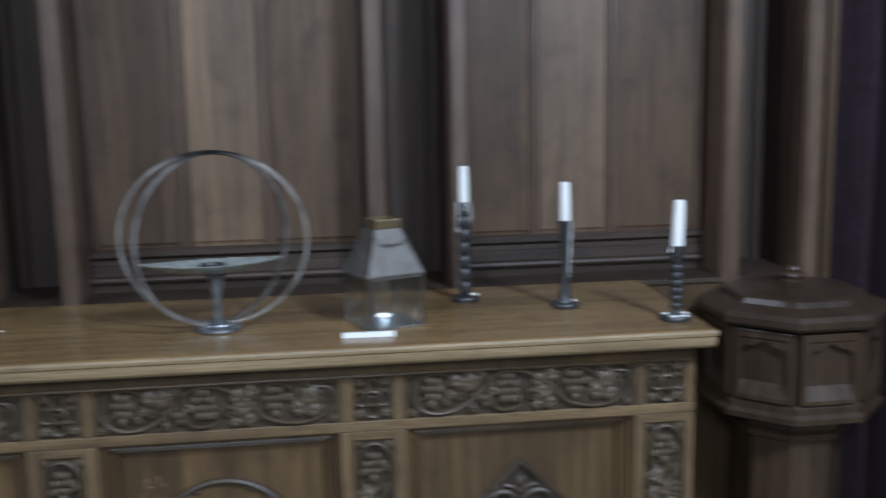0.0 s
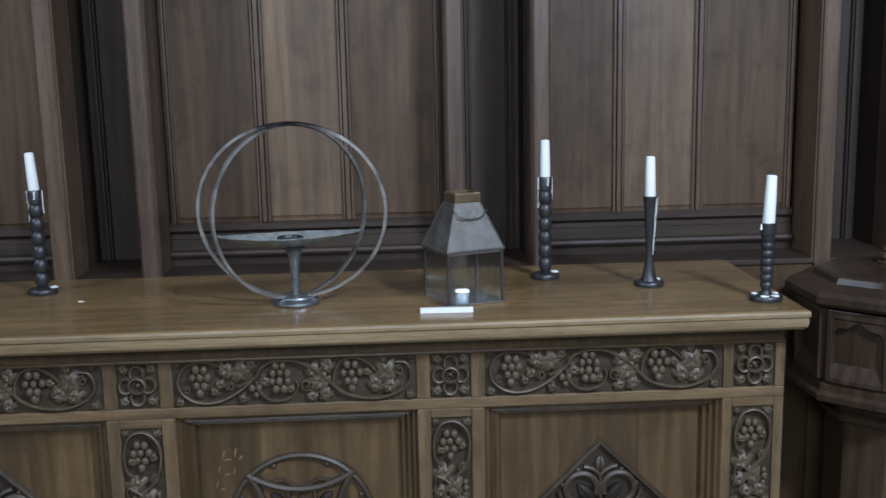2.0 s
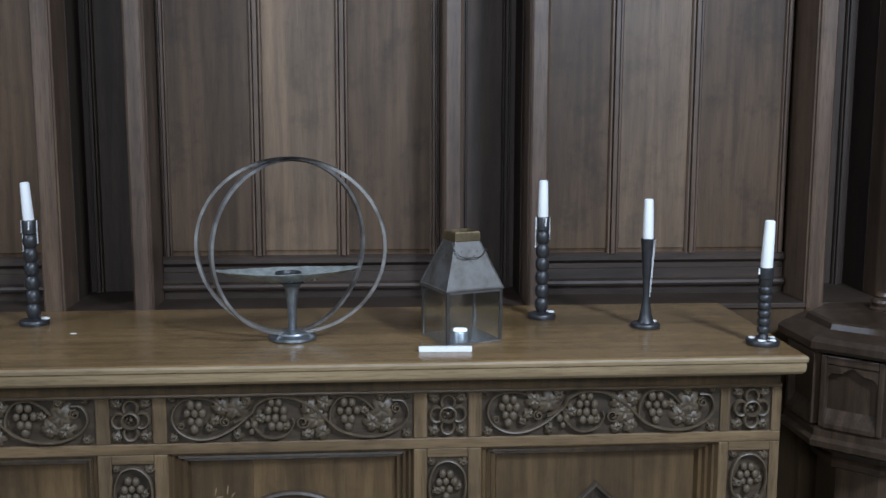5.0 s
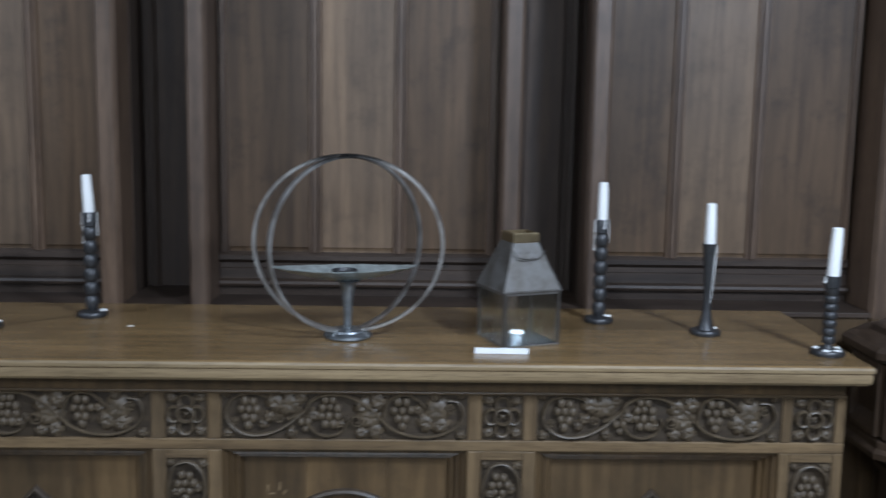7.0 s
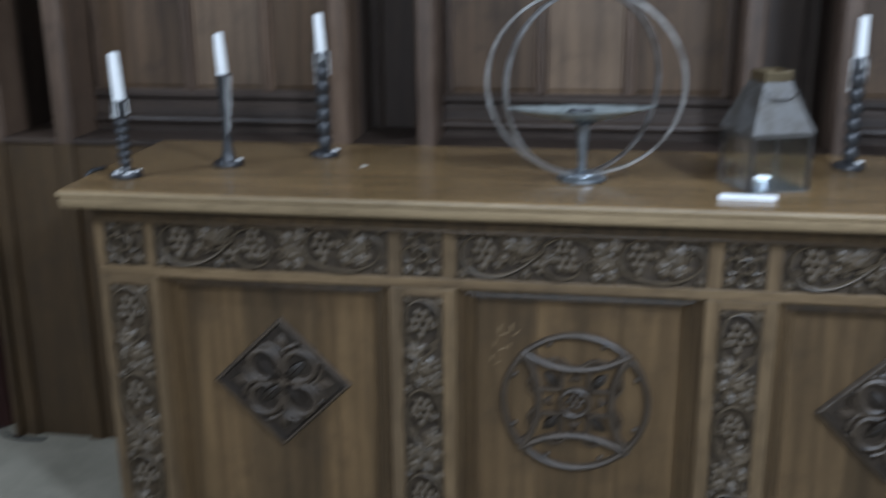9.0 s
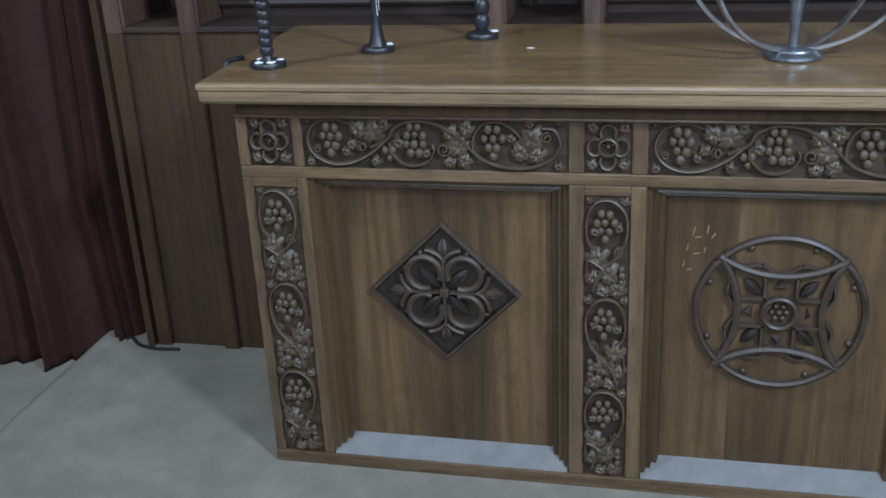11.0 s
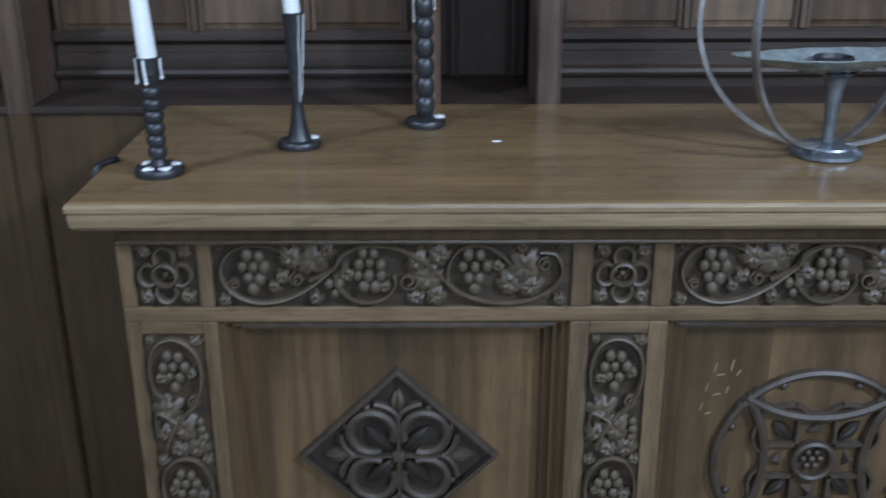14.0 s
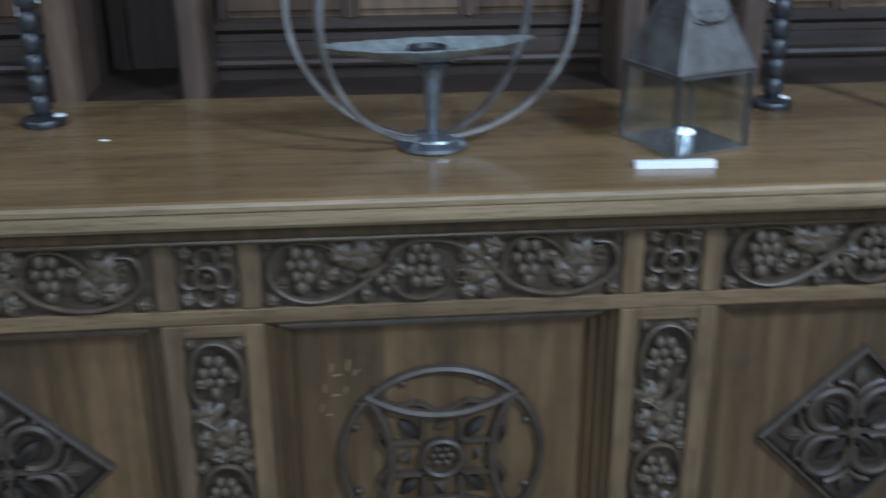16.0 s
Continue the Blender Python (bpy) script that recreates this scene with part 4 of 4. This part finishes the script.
part("wick", lathe(bmesh.new(), [(0.0008, 0.020), (0.0008, 0.028)], 6), CABLE, tea)

# ---- small things on the table ----
card = part("folded_card", boxed(-0.066, 0.066, -0.007, 0.007, 0, 0.0125, 0.0012), PAPER, None)
tagged(card, "small white folded card lying on the tabletop", "card")
card.matrix_world = pose(0.382, 0.018, TOP, 0, 0, -2)
crumb = bmesh.new()
rings(crumb, [[(0.011 * f * math.cos(a) * (1 + 0.2 * math.sin(3 * a)), 0.0042 * f * math.sin(a), z) for a in [k * math.tau / 14 for k in range(14)]] for f, z in ((0.8, 0), (0.75, 0.0008), (0.5, 0.0014))])
crumb = tagged(part("wax_flake", crumb, WAX, None), "small white flake of wax on the tabletop", "wax flake")
crumb.location = (-0.590, 0.273, TOP)

# ---- octagonal pedestal with a lid ----
ped = thing("font_pedestal", "dark oak octagonal font with a lid beside the table", "font", (1.680, 0.36, FLOOR), 1.5)


def octagon(bm, profile, turn=22.5):
    return lathe(bm, profile, 8, (0, 0, 0), 1.0, radians(turn))


part("lid", octagon(bmesh.new(), [(0.256, 0.956), (0.276, 0.962), (0.286, 0.972), (0.286, 0.990), (0.274, 1.003), (0.212, 1.016), (0.206, 1.032), (0.196, 1.037), (0.07, 1.052)]), PEDESTAL_OAK, ped, "stepped octagonal lid")
part("knob", lathe(bmesh.new(), [(0.036, 1.050), (0.038, 1.058), (0.028, 1.063), (0.030, 1.068), (0.034, 1.075), (0.032, 1.083), (0.022, 1.088), (0.025, 1.094), (0.02, 1.103), (0.004, 1.106)], 28), PEDESTAL_OAK, ped, "turned wooden knob", True)
part("drum", octagon(bmesh.new(), [(0.236, 0.72), (0.236, 0.957)]), PEDESTAL_OAK, ped)
part("lower_moulding", octagon(bmesh.new(), [(0.165, 0.630), (0.18, 0.655), (0.24, 0.678), (0.268, 0.688), (0.270, 0.705), (0.258, 0.716), (0.257, 0.734), (0.249, 0.742)]), PEDESTAL_OAK, ped)
part("shaft", octagon(bmesh.new(), [(0.155, 0.03), (0.155, 0.6), (0.176, 0.61), (0.176, 0.627), (0.165, 0.634)]), PEDESTAL_OAK, ped)
part("plinth", octagon(bmesh.new(), [(0.25, 0), (0.25, 0.07), (0.235, 0.085), (0.19, 0.11), (0.16, 0.13)]), PEDESTAL_OAK, ped)


def side_panel():
    """Raised frame, ogee-arched head and sloping sill on one face of the drum."""
    bm = bmesh.new()
    w, z0, z1 = 0.086, 0.745, 0.952
    for x0, x1, a, b in ((-w, -w + 0.016, z0, z1), (w - 0.016, w, z0, z1), (-w + 0.016, w - 0.016, z1 - 0.024, z1)):
        box(bm, x0, x1, -0.024, 0.0, a, b, 0.003)
    rings(bm, [[(x, 0.0, z0), (x, -0.025, z0), (x, -0.024, z0 + 0.012), (x, 0.0, z0 + 0.050)] for x in (-w + 0.0165, w - 0.0165)])
    v = w - 0.0165
    head = [(-v, z1 - 0.026), (-v, z1 - 0.066), (-v * 0.8, z1 - 0.050), (-v * 0.45, z1 - 0.048), (-v * 0.15, z1 - 0.034), (0, z1 - 0.028), (v * 0.15, z1 - 0.034), (v * 0.45, z1 - 0.048), (v * 0.8, z1 - 0.050), (v, z1 - 0.066), (v, z1 - 0.026)]
    rings(bm, [[(x, d, z) for x, z in head] for d in (0.0, -0.020)])
    return bm


sp = None
flat = 0.236 * math.cos(math.pi / 8)
for k in range(8):
    if sp is None:
        sp = part("side_panel", side_panel(), PEDESTAL_OAK, ped)
        ob = sp
    else:
        ob = link("side_panel", sp.data, ped)
    ob.matrix_local = pose(0, 0, 0, 0, 0, 45 * k) @ pose(0, -flat, 0)


# ---- cables on the floor ----
def cable(points, label, r=0.0045):
    pts = [Vector(p) for p in points]
    fine = []
    for i in range(len(pts) - 1):
        a, b, c, d = pts[max(i - 1, 0)], pts[i], pts[i + 1], pts[min(i + 2, len(pts) - 1)]
        for k in range(6):
            t = k / 6
            fine.append(0.5 * (2 * b + (c - a) * t + (2 * a - 5 * b + 4 * c - d) * t * t + (3 * b - a - 3 * c + d) * t ** 3))
    fine.append(pts[-1])
    return tagged(part("cable", sweep(bmesh.new(), fine, r, r, face=(0, 0, 1), sides=8), CABLE, None, "", True), label, "cable")


LOW = FLOOR - 0.07 + 0.0045
cable([(-2.05, 0.62, FLOOR + 0.004), (-1.98, 0.6, FLOOR + 0.004), (-1.93, 0.555, FLOOR + 0.004), (-1.86, 0.535, FLOOR + 0.004), (-1.78, 0.54, FLOOR + 0.004)], "thin black cable along the foot of the panelling", 0.006)
cable([(-2.7, 0.30, LOW), (-2.45, 0.33, LOW), (-2.33, 0.30, LOW), (-2.27, 0.22, LOW), (-2.33, 0.12, LOW), (-2.5, 0.12, LOW), (-2.8, 0.16, LOW)], "thin black cable looped on the lower carpet")


# ---- pale scuffs on the middle panel ----
for x, z, dx, dz in ((-0.215, 0.64, 0.004, 0.02), (-0.205, 0.625, 0.016, 0.002), (-0.185, 0.645, 0.003, 0.022), (-0.172, 0.63, 0.008, 0.012), (-0.228, 0.6, 0.003, 0.018), (-0.208, 0.585, 0.014, 0.003), (-0.19, 0.595, 0.003, 0.014), (-0.235, 0.56, 0.004, 0.016), (-0.222, 0.545, 0.010, 0.003)):
    part("scuff", sweep(bmesh.new(), [(x + 0.018 - dx / 2, 0.0552, z - dz / 2), (x + 0.018, 0.0549, z + 0.001), (x + 0.018 + dx / 2, 0.0552, z + dz / 2)], 0.0017, 0.0006, sides=6), SCUFF, table, "pale scuff in the polish")

cable([(-1.268, 0.150, TOP + 0.0045), (-1.282, 0.130, TOP + 0.0045), (-1.293, 0.110, TOP + 0.002), (-1.297, 0.100, TOP - 0.012), (-1.296, 0.095, TOP - 0.035)], "short black cable end hooked over the tabletop edge", 0.006)
